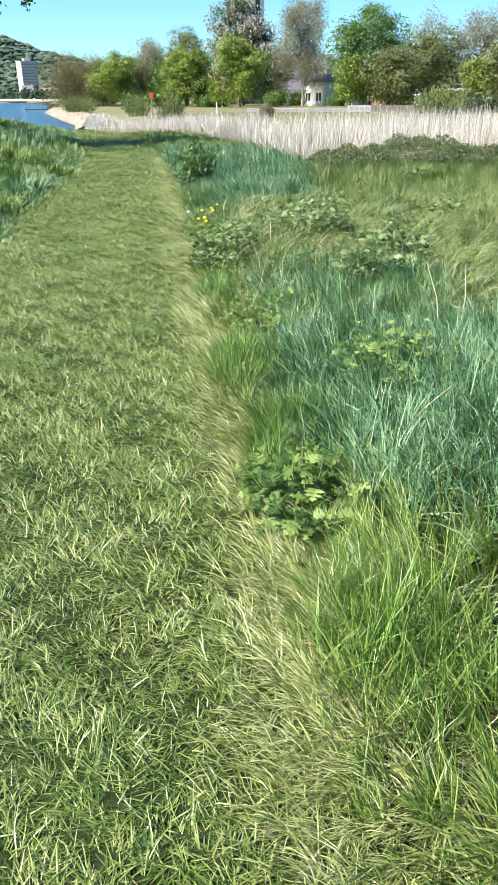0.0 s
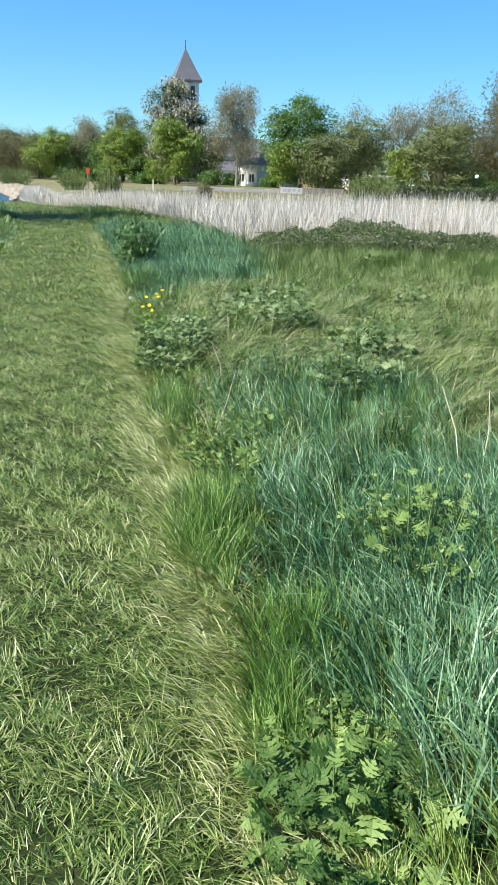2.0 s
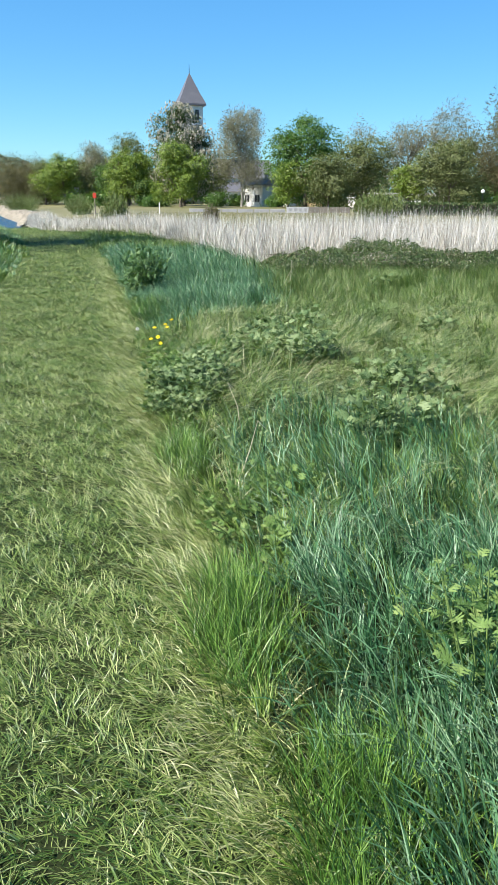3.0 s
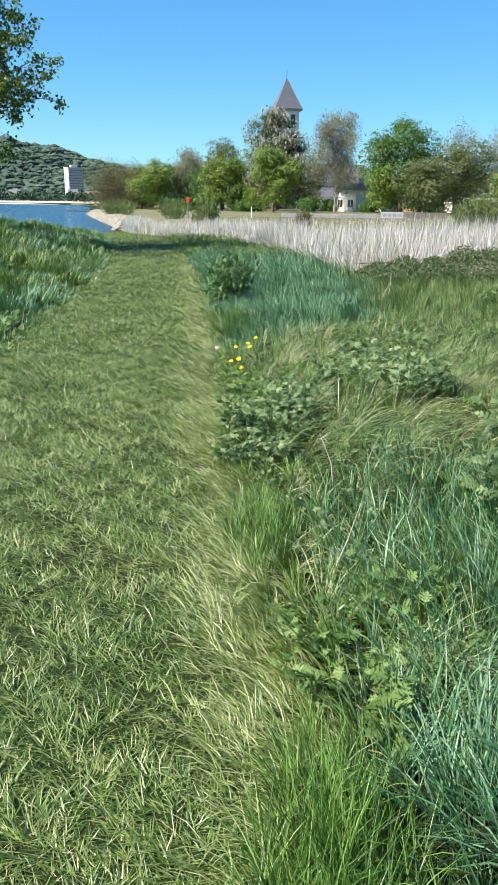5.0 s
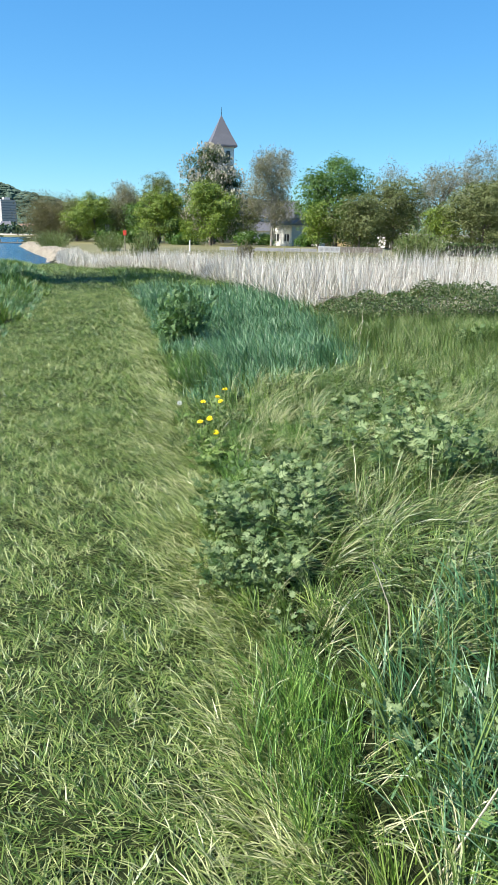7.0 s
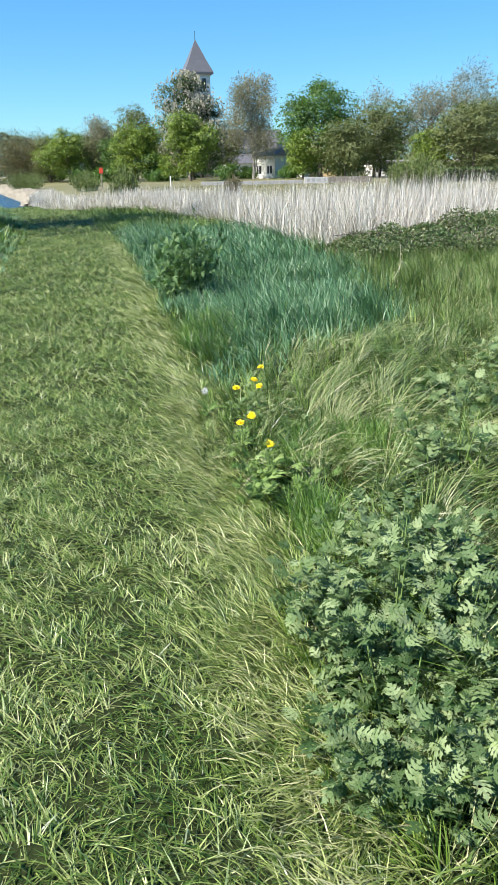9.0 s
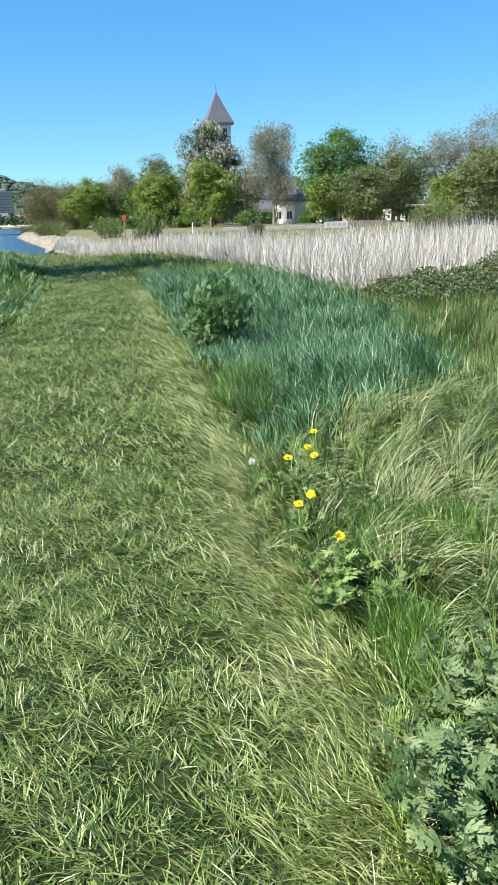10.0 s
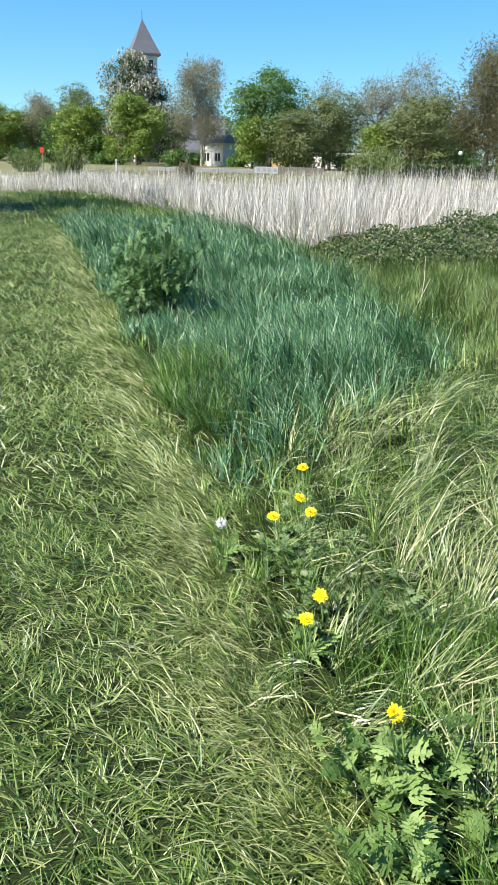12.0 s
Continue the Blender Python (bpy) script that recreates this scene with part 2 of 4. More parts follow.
def height(x, y):
    """Height of the ground."""
    x, y = np.asarray(x, float), np.asarray(y, float)
    left, right, shore = np.interp(y, PATH_Y, EDGE_L), np.interp(y, PATH_Y, EDGE_R), np.interp(y, SHORE_Y, SHORE_X)
    h = 0.012 * waves(x, y, 3.1) + 0.008 * waves(x, y, 0.7) * smooth(3, 12, np.abs(y - 4))
    bank = smooth(0.1, 3.2, left - x) * (0.16 + 0.30 * smooth(12, 26, y)) * (1 - smooth(33, 40, y))
    h = h + bank * (1 + 0.3 * waves(x, y, 0.8) + 0.25 * waves(x, y, 1.9))
    h = h + 0.05 * smooth(0.1, 1.2, x - right) * (1 + waves(x, y, 1.1))
    h = h - 0.75 * smooth(36, 60, y) * (1 - smooth(0, 14, x - shore))
    h = h - 0.15 * smooth(45, 90, y) * (y < 420)
    out = np.where(y < 420, shore - x, -1.0)
    h = np.where(y < 420, h + (-3.4 - h) * smooth(-1.5, 4.0, out), h)
    h = np.where((y >= 380) & (x < shore), np.maximum(h, -3.4 + 2.9 * smooth(408, 426, y)), h)
    return h


def link_mesh(name, verts, faces, mat, parent=None, shade=False):
    me = bpy.data.meshes.new(name)
    me.from_pydata(verts, [], faces)
    me.materials.append(mat)
    if shade:
        me.shade_smooth()
    ob = new(name, me)
    if parent:
        ob.parent = parent
    return ob


def ground_sheet():
    def lines(parts):
        return np.unique(np.concatenate([np.arange(a, b, s) for a, b, s in parts] + [[3000.0]]))
    xs = lines([(-3000, -400, 260), (-400, -80, 20), (-80, -24, 3), (-24, -6, 0.75), (-6, 6, 0.2), (6, 20, 0.7), (20, 80, 4), (80, 400, 40), (400, 3000, 260)])
    ys = lines([(-3000, -200, 280), (-200, -20, 20), (-20, -2, 1.5), (-2, 16, 0.2), (16, 44, 0.6), (44, 110, 2), (110, 200, 6), (200, 400, 20), (400, 430, 3), (430, 3000, 210)])
    gx, gy = np.meshgrid(xs, ys)
    v = np.stack([gx, gy, height(gx, gy)], -1).reshape(-1, 3)
    w = len(xs)
    i = np.arange(len(ys) - 1)[:, None] * w + np.arange(w - 1)[None, :]
    f = np.stack([i, i + 1, i + w + 1, i + w], -1).reshape(-1, 4)
    # the sheet's dark soil colour also paints the shade in gaps of the grass
    ob = link_mesh("ground", v.tolist(), f.tolist(), M_SHADED_SOIL, shade=True)
    me = ob.data
    me.materials.append(M_LAWN)
    me.materials.append(M_REEDDUST)
    c = v[f].mean(1)
    front = np.interp(c[:, 0], REED_X, REED_Y)
    idx = np.zeros(len(f), int)
    idx[(c[:, 1] > front + 11) & (c[:, 2] > -1.2)] = 1
    idx[(c[:, 1] > front) & (c[:, 1] <= front + 11) & (c[:, 0] > -14)] = 2
    me.polygons.foreach_set("material_index", idx.astype(np.int32))
    return tagged(ob, "uneven meadow ground sloping to a river", "ground", kind="structure")


ground_sheet()
water = link_mesh("water", [(-3000, -3000, WATER_Z), (300, -3000, WATER_Z), (300, 424, WATER_Z), (-3000, 424, WATER_Z)], [(0, 1, 2, 3)], M_WATER)
tagged(water, "rippled blue river water", "water", kind="structure")


# ---- grass ----
def blades(name, label, x, y, heading, length, width, lean, curl, mat, segs=3, category="grass", z=None):
    """Many tapering blades in one mesh: rooted at x, y, bending along heading from lean to lean + curl (radians from upright)."""
    n = len(x)
    rng = np.random.default_rng(len(name) * 31 + n)
    z = height(x, y) - 0.004 if z is None else z
    d = np.stack([np.cos(heading), np.sin(heading), np.zeros(n)], 1)
    twist = rng.uniform(-0.9, 0.9, n)
    side = np.stack([-np.sin(heading) * np.cos(twist), np.cos(heading) * np.cos(twist), np.sin(twist) * np.minimum(1, np.cos(lean) + 0.3)], 1)
    pts = [np.stack([x, y, z], 1)]
    for s in range(segs):
        a = np.clip(lean + curl * (s + 0.5) / segs, 0, 2.3)
        step = (length / segs)[:, None] * (d * np.sin(a)[:, None] + np.array([0, 0, 1.0]) * np.cos(a)[:, None])
        q = pts[-1] + step
        q[:, 2] = np.maximum(q[:, 2], z + 0.006)
        pts.append(q)
    vs = []
    for s in range(segs):
        w = (width * (0.5 - 0.30 * (s / segs) ** 2))[:, None]
        vs += [pts[s] - side * w, pts[s] + side * w]
    vs.append(pts[-1])
    k = 2 * segs + 1
    v = np.stack(vs, 1).reshape(-1, 3)
    base = np.arange(n)[:, None] * k
    loops, starts, tot = [], [], 0
    quads = np.concatenate([base + np.array([[2 * s, 2 * s + 1, 2 * s + 3, 2 * s + 2]]) for s in range(segs - 1)], 0) if segs > 1 else np.zeros((0, 4), int)
    tris = base + np.array([[2 * segs - 2, 2 * segs - 1, 2 * segs]])
    me = bpy.data.meshes.new(name)
    me.vertices.add(len(v))
    me.vertices.foreach_set("co", v.astype(np.float32).ravel())
    me.loops.add(quads.size + tris.size)
    me.loops.foreach_set("vertex_index", np.concatenate([quads.ravel(), tris.ravel()]).astype(np.int32))
    me.polygons.add(len(quads) + len(tris))
    me.polygons.foreach_set("loop_start", np.concatenate([np.arange(len(quads)) * 4, quads.size + np.arange(len(tris)) * 3]).astype(np.int32))
    me.update(calc_edges=True)
    me.shade_smooth()
    me.materials.append(mat)
    return tagged(new(name, me), label, category, kind="stuff")


RNG = np.random.default_rng(7)


def scatter(x0, x1, y0, y1, density):
    n = int((x1 - x0) * (y1 - y0) * density)
    return RNG.uniform(x0, x1, n), RNG.uniform(y0, y1, n)


def clumped(x, y, size, pull):
    """Draws roots towards the centres of tufts."""
    cx = (np.floor(x / size) + 0.5 + 0.45 * np.sin(12.9 * np.floor(x / size) + 7.7 * np.floor(y / size))) * size
    cy = (np.floor(y / size) + 0.5 + 0.45 * np.sin(5.3 * np.floor(x / size) + 17.1 * np.floor(y / size))) * size
    return x + (cx - x) * pull, y + (cy - y) * pull


def edge_r(y):
    return np.interp(y, PATH_Y, EDGE_R) + 0.05 * np.sin(y * 3.1) + 0.03 * np.sin(y * 7.7 + 1)


def edge_l(y):
    return np.interp(y, PATH_Y, EDGE_L) + 0.07 * np.sin(y * 2.3) + 0.04 * np.sin(y * 6.1 + 1)


def flow(x, y):
    """The way in which the cut grass lies, in swirls."""
    return 3.0 + 0.5 * np.sin(x * 5.3 + 1.8 * np.sin(y * 4.1)) + 0.9 * np.sin(y * 16.3 + 1.7 * np.sin(x * 13.1)) + 0.9 * np.sin(x * 27 + 2.0 * np.sin(y * 23))


def mown(y0, y1, density, scale):
    x, y = scatter(-9.5, 1.2, y0, y1, density)
    keep = (x < edge_r(y) + 0.1) & (x > edge_l(y) - 0.12) & ((x > 0.15 - 0.42 * y) | (RNG.random(len(x)) < 0.15))
    x, y = x[keep], y[keep]
    x, y = clumped(x, y, 0.055, 0.25)
    n = len(x)
    tuft = 0.5 + 0.5 * waves(x, y, 6.5)
    long = (0.042 + 0.06 * RNG.random(n) ** 1.5) * (0.75 + 0.5 * tuft) * scale ** 0.5
    thick = (0.0024 + 0.0026 * RNG.random(n)) * scale
    loose = RNG.random(n) < 0.34
    way = np.where(loose, RNG.uniform(0, 6.28, n), flow(x, y) + RNG.normal(0, 1, n) * np.where(y > 11, 1.3, 0.75))
    label = "short mown yellow-green grass of a trodden path"
    a, b = loose, ~loose
    blades("mown_grass", label, x[a], y[a], way[a], long[a] * 0.75, thick[a] * 1.2, RNG.uniform(0.6, 1.45, a.sum()), np.zeros(a.sum()), M_MOWN, 1)
    blades("mown_grass", label, x[b], y[b], way[b], long[b], thick[b], RNG.uniform(0.75, 1.4, b.sum()), RNG.uniform(0.0, 0.7, b.sum()), M_MOWN, 2)


mown(-5.0, 0.6, 500, 2.0)
mown(0.6, 5.0, 12000, 1.03)
mown(5.0, 10.5, 10500, 1.06)
mown(10.5, 15, 4600, 1.45)
mown(15, 24, 1700, 2.0)
mown(24, 44, 550, 3.2)


def edge_strip(y0, y1, density, scale, out=-0.03, spread=0.12):
    """Longer pale grass combed over the edge of the mown path."""
    y = RNG.uniform(y0, y1, int((y1 - y0) * 0.5 * density))
    x = edge_r(y) + RNG.normal(out, spread, len(y))
    x, y = clumped(x, y, 0.09, 0.35)
    n = len(x)
    comb = math.pi + 0.35 * np.sin(y * 2.1) + 0.5 * np.sin(y * 11 + 3 * np.sin(x * 9))
    blades("bent_edge_grass", "pale long grass bent over the path's edge", x, y, comb + RNG.normal(0, 0.6, n),
           (0.06 + 0.10 * RNG.random(n)) * scale ** 0.3, (0.0022 + 0.0024 * RNG.random(n)) * scale, RNG.uniform(0.4, 1.0, n), RNG.uniform(0.5, 1.2, n), M_EDGE, 2)


edge_strip(0.6, 11, 5200, 1.0)
edge_strip(0.6, 2.3, 8000, 1.0, 0.22, 0.17)
edge_strip(11, 22, 1500, 1.7)

# meadow to the right of the path: which grass grows where
def zone(x, y):
    """0 fine green, 1 blue-green, 2 wind-blown, 3 olive."""
    out = x - edge_r(y)
    wob = 0.3 * waves(x, y, 1.3) + RNG.normal(0, 0.22, len(x))
    z = np.full(len(x), 2)
    z[(y < 2.6 + wob) | (out < 0.3 + wob * 0.6)] = 0
    z[(y > 2.5 + wob) & (y < 5.0 + wob) & (out > 0.22 + wob * 0.4) & (x < 2.6 + wob)] = 1
    lush = ((x - 1.35) / 0.8) ** 2 + ((y - 5.9) / 1.0) ** 2 < 1 + wob
    z[lush] = np.where(RNG.random(lush.sum()) < 0.4, 1, 0)
    z[(y > 11.0 + 0.9 * x + wob) & (out > 0.1) & (x < 1.65 + wob + 0.03 * (y - 13)) & (y < 25)] = 1
    z[(y > 12.6 + wob * 2) & (x > 1.65 + wob)] = 3
    z[(y > 24 + wob * 3)] = 0
    z[(y > 10.0) & (y < 13.5) & (out > -0.05) & (out < 0.42 + wob * 0.5) & (y > 11.0)] = 0
    mix = RNG.random(len(x))
    z = np.where((mix < 0.22) & (z == 1), 0, z)
    z = np.where((mix < 0.06) & (z == 1), 2, z)
    z = np.where((mix > 0.62) & (z == 2), 0, z)
    z = np.where((mix > 0.94) & (z == 2), 1, z)
    z = np.where((mix > 0.9) & (z == 0), 2, z)
    z = np.where((mix > 0.85) & (z == 3), 0, z)
    return z


def tuft_turn(x, y, size):
    """A number between -1 and 1 for each tuft."""
    return np.sin(91.7 * np.sin(3.1 * np.floor(x / size) + 5.7) + 47.3 * np.sin(2.3 * np.floor(y / size) + 1.9))


def meadow(y0, y1, density, scale, segs=3):
    x, y = scatter(-7.5, 8.5, y0, y1, density)
    out = x - edge_r(y)
    front = np.interp(x, REED_X, REED_Y)
    keep = (out > 0.0) & (y < front + 0.6) & (x < 1.05 + 0.38 * y)
    x, y = x[keep], y[keep]
    zn = zone(x, y)
    for code, name, label, mat in ((0, "fine_grass", "fine fresh green meadow grass", M_FINE), (1, "blue_green_grass", "upright blue-green broad-bladed grass", M_BLUE),
                                   (2, "wind_blown_grass", "long pale green grass blown over", M_BLOWN), (3, "olive_grass", "olive green seeding grass", M_OLIVE)):
        a, b = x[zn == code], y[zn == code]
        if len(a) < 20:
            continue
        cell = (0.15, 0.12, 0.21, 0.15)[code]
        turn = tuft_turn(a, b, cell)
        a, b = clumped(a, b, cell, (0.5, 0.3, 0.55, 0.4)[code])
        n = len(a)
        near = smooth(0.0, 0.5, a - edge_r(b))
        L = ((0.15, 0.18, 0.18, 0.17)[code] + (0.17, 0.19, 0.22, 0.18)[code] * RNG.random(n)) * (0.5 + 0.5 * near) * (1 + 0.25 * waves(a, b, 1.9) + 0.2 * turn)
        W = ((0.0022, 0.0042, 0.0021, 0.0028)[code] + (0.003, 0.0042, 0.0034, 0.002)[code] * RNG.random(n) ** 2) * scale
        way = (2.9, 2.4, -0.35, 2.6)[code] + (1.2, 1.3, 1.0, 1.6)[code] * turn + 0.6 * np.sin(a * 3.7 + 2 * np.sin(b * 2.9)) + RNG.normal(0, (0.55, 0.8, 0.42, 0.8)[code], n)
        lean = np.abs(RNG.normal((0.3, 0.2, 0.6, 0.2)[code], 0.2, n))
        curl = RNG.uniform(*((0.4, 1.3), (0.2, 1.5), (0.8, 1.7), (0.1, 1.1))[code], n)
        blades(name, label, a, b, way, L, W, lean, curl, mat, 2 if code in (0, 3) and y0 > 5 else segs)


meadow(0.7, 6.0, 4100, 1.05)
meadow(6.0, 10.5, 3400, 1.1)
meadow(10.5, 13, 2500, 1.3, 2)
meadow(13, 17, 1500, 1.6, 2)
meadow(17, 30, 560, 2.5, 2)
meadow(30, 44, 200, 4.0, 2)


def left_bank(y0, y1, density, scale):
    x, y = scatter(-14, -2, y0, y1, density)
    keep = (x < edge_l(y) + 0.03) & (x > edge_l(y) - 3.5 - 0.25 * y)
    x, y = x[keep], y[keep]
    pick = waves(x, y, 0.9) + RNG.normal(0, 0.35, len(x)) > -0.1
    for sel, name, label, mat in ((pick, "blue_green_grass", "blue-green grass on the river bank", M_BLUE), (~pick, "fine_grass", "long green grass on the river bank", M_FINE)):
        a, b = clumped(x[sel], y[sel], 0.26, 0.45)
        n = len(a)
        near = smooth(0.0, 0.7, edge_l(b) - a)
        blades(name, label, a, b, -0.5 + 1.6 * tuft_turn(a, b, 0.3) + RNG.normal(0, 0.7, n), (0.14 + 0.2 * RNG.random(n)) * (0.4 + 0.6 * near) * (1 + 0.5 * waves(a, b, 1.6)),
               (0.005 + 0.003 * RNG.random(n)) * scale, np.abs(RNG.normal(0.3, 0.2, n)), RNG.uniform(0.2, 1.0, n), mat, 2)


left_bank(6.5, 14, 750, 1.4)
left_bank(14, 22, 650, 1.7)
left_bank(22, 40, 300, 2.8)


def wild_margin():
    """Coarser grass over the rest of the meadow and the bank around the path."""
    x, y = scatter(-13.5, 16, -9, 24, 70)
    right, left = x > np.maximum(edge_r(y), edge_r(y)) + 0.05, x < edge_l(y) - 0.05
    keep = (right & ((x > 1.0 + 0.38 * y) | (y < 0.8)) | left & ((y < 6.6) | (x < edge_l(y) - 3.4 - 0.25 * y))) & (y < np.interp(x, REED_X, REED_Y))
    x, y = x[keep], y[keep]
    n = len(x)
    for code, mat in ((0, M_FINE), (1, M_BLUE), (2, M_BLOWN)):
        s = (np.floor(waves(x, y, 0.6) * 1.9 + 1.5 + RNG.normal(0, 0.4, n)).clip(0, 2) == code)
        k = s.sum()
        blades("meadow_grass", "long mixed meadow grass", x[s], y[s], RNG.uniform(0, 6.28, k), RNG.uniform(0.2, 0.42, k), RNG.uniform(0.02, 0.04, k), np.abs(RNG.normal(0.3, 0.2, k)), RNG.uniform(0.3, 1.3, k), mat, 2)


wild_margin()


# dry reeds along the water's edge
def reed_belt():
    n = 72000
    u = RNG.uniform(0, 1, n)
    x = np.where(RNG.random(n) < 0.8, RNG.uniform(-4, 17, n), RNG.uniform(-18, -4, n))
    y = np.interp(x, REED_X, REED_Y) + 12 * u ** 1.5 + RNG.normal(0, 0.35, n)
    keep = (x > np.interp(y, SHORE_Y, SHORE_X) + 0.6) & (x < 2.5 + 0.36 * y)
    x, y = clumped(x[keep], y[keep], 0.4, 0.3)
    n = len(x)
    top = np.interp(x, [-18, -7, -2, 1.5, 4, 17], [0.85, 0.62, 0.7, 0.95, 1.12, 1.15]) * (1 + 0.12 * waves(x, y, 1.6))
    bent = RNG.random(n) < 0.4
    L = top * RNG.uniform(0.4, 1.2, n) ** 0.8
    blades("dry_reeds", "pale dry reed stalks standing in a dense belt", x, y, RNG.uniform(0, 6.28, n), L, RNG.uniform(0.005, 0.013, n) * np.interp(y, [18, 40, 80], [1.0, 1.6, 2.6]),
           np.abs(RNG.normal(0.1, 0.16, n)) + bent * RNG.uniform(0.2, 1.0, n), RNG.uniform(0.0, 0.6, n), M_REED, 2, "reeds")


reed_belt()


def broken_reeds():
    x = RNG.uniform(-6, 15, 13000)
    y = np.interp(x, REED_X, REED_Y) + np.abs(RNG.normal(0, 0.7, len(x))) - 0.3
    n = len(x)
    blades("broken_reeds", "bent and broken dry reeds at the front of the belt", x, y, RNG.uniform(0, 6.28, n), RNG.uniform(0.25, 0.8, n), RNG.uniform(0.006, 0.014, n), RNG.uniform(0.2, 1.35, n), RNG.uniform(0, 0.6, n), M_REED, 2, "reeds")
    x = RNG.uniform(-6, 16, 1500)
    y = np.interp(x, REED_X, REED_Y) + RNG.uniform(0.3, 9, len(x))
    n = len(x)
    blades("reed_plumes", "single taller dry reed stalks", x, y, RNG.uniform(0, 6.28, n), np.interp(x, [-7, 1.5, 4, 17], [0.85, 1.1, 1.35, 1.4]) * RNG.uniform(0.9, 1.1, n), np.full(n, 0.012), np.abs(RNG.normal(0.08, 0.1, n)), RNG.uniform(0, 0.4, n), M_REED, 3, "reeds")


broken_reeds()


def green_tuft(cx, cy, rx, ry, count, tall):
    count = int(count * 0.6)
    a = RNG.uniform(0, 6.28, count)
    d = RNG.random(count) ** 0.6
    x, y = cx + np.cos(a) * d * rx, cy + np.sin(a) * d * ry
    blades("grass_tuft", "dense tuft of fine dark green grass", x, y, 2.6 + RNG.normal(0, 1.5, count), tall * RNG.uniform(0.45, 1.1, count) * (1.1 - 0.3 * d), RNG.uniform(0.002, 0.0045, count), 0.08 + 0.35 * d, RNG.uniform(0.2, 1.0, count), M_LUSH, 3)


for tx, ty, trx, tr_y, tn, tz in ((-0.3, 12.2, 0.26, 0.75, 6500, 0.3), (0.45, 4.25, 0.2, 0.4, 3000, 0.3), (0.75, 3.35, 0.22, 0.3, 2200, 0.28), (0.62, 3.0, 0.12, 0.2, 1200, 0.25), (0.22, 6.2, 0.18, 0.4, 1800, 0.24), (0.1, 8.55, 0.14, 0.3, 1500, 0.24), (0.16, 9.4, 0.24, 0.3, 2600, 0.17), (0.5, 9.3, 0.25, 0.3, 2200, 0.2), (0.98, 1.75, 0.3, 0.4, 2500, 0.3)):
    green_tuft(tx, ty, trx, tr_y, tn, tz)


def lawn_tufts():
    x, y = scatter(-16, 40, 34, 84, 8)
    keep = (y > np.interp(x, REED_X, REED_Y) + 10) & (np.abs(x - 8) < 0.4 * y) & (x > np.interp(y, SHORE_Y, SHORE_X) + 3)
    x, y = x[keep], y[keep]
    n = len(x)
    blades("lawn_grass", "rough pale park lawn grass", x, y, RNG.uniform(0, 6.28, n), 0.1 + 0.16 * RNG.random(n), 0.03 + 0.03 * RNG.random(n), RNG.uniform(0.2, 0.8, n), RNG.uniform(0.2, 0.8, n), M_LAWN, 2)


lawn_tufts()


# ---- builders ----
def part(name, bm, mat, parent, label=""):
    """Links a bmesh as one mesh object under a thing or a part."""
    me = bpy.data.meshes.new(name)
    bm.to_mesh(me)
    bm.free()
    me.materials.append(mat)
    ob = new(name, me)
    ob.parent = parent
    return tagged(ob, label)


def thing(name, x, y, label, category, group="", z=None, turn=0):
    ob = new(name)
    ob.empty_display_size = 0.1
    ob.matrix_basis = pose(x, y, float(height(x, y)) if z is None else z, 0, 0, turn)
    return tagged(ob, label, category, group)


def box(bm, x0, x1, y0, y1, z0, z1, bevel=0.0):
    made = bmesh.ops.create_cube(bm, size=1, matrix=Matrix.LocRotScale(((x0 + x1) / 2, (y0 + y1) / 2, (z0 + z1) / 2), None, (x1 - x0, y1 - y0, z1 - z0)))
    if bevel:
        edges = list({e for v in made["verts"] for e in v.link_edges})
        bmesh.ops.bevel(bm, geom=edges, offset=bevel, segments=1, affect="EDGES")


def boxed(name, dims, mat, parent, label="", bevel=0.0):
    bm = bmesh.new()
    box(bm, *dims, bevel)
    return part(name, bm, mat, parent, label)


class Soup:
    """Collects vertices and faces."""

    def __init__(self):
        self.v, self.f = [], []

    def tube(self, pts, radii, sides=5):
        base = len(self.v)
        for i, (p, r) in enumerate(zip(pts, radii)):
            d = (pts[min(i + 1, len(pts) - 1)] - pts[max(i - 1, 0)]).normalized()
            a = d.cross(Vector((0.31, 0.95, 0.05))).normalized()
            b = d.cross(a)
            for s in range(sides):
                t = 2 * math.pi * s / sides
                self.v.append(p + (a * math.cos(t) + b * math.sin(t)) * r)
        for i in range(len(pts) - 1):
            for s in range(sides):
                q = base + i * sides
                self.f.append((q + s, q + (s + 1) % sides, q + sides + (s + 1) % sides, q + sides + s))

    def leaf(self, p, way, up, long, wide):
        side = way.cross(up).normalized() * wide * 0.5
        base = len(self.v)
        mid = p + way * long * 0.5 + up * long * 0.08
        self.v += [p, mid + side, p + way * long, mid - side]
        self.f += [(base, base + 1, base + 2), (base, base + 2, base + 3)]

    def chip(self, p, way, up, long, wide):
        side = way.cross(up).normalized() * wide * 0.6
        base = len(self.v)
        self.v += [p - side, p + side, p + way * long]
        self.f.append((base, base + 1, base + 2))

    def mesh(self, name, mat, parent=None, label="", smooth_shade=False):
        return tagged(link_mesh(name, [tuple(v) for v in self.v], self.f, mat, parent, smooth_shade), label)


def rand_dir(r, flat=1.0):
    while True:
        v = Vector((r.uniform(-1, 1), r.uniform(-1, 1), r.uniform(-1, 1)))
        if 0.05 < v.length < 1:
            v.z *= flat
            return v.normalized()


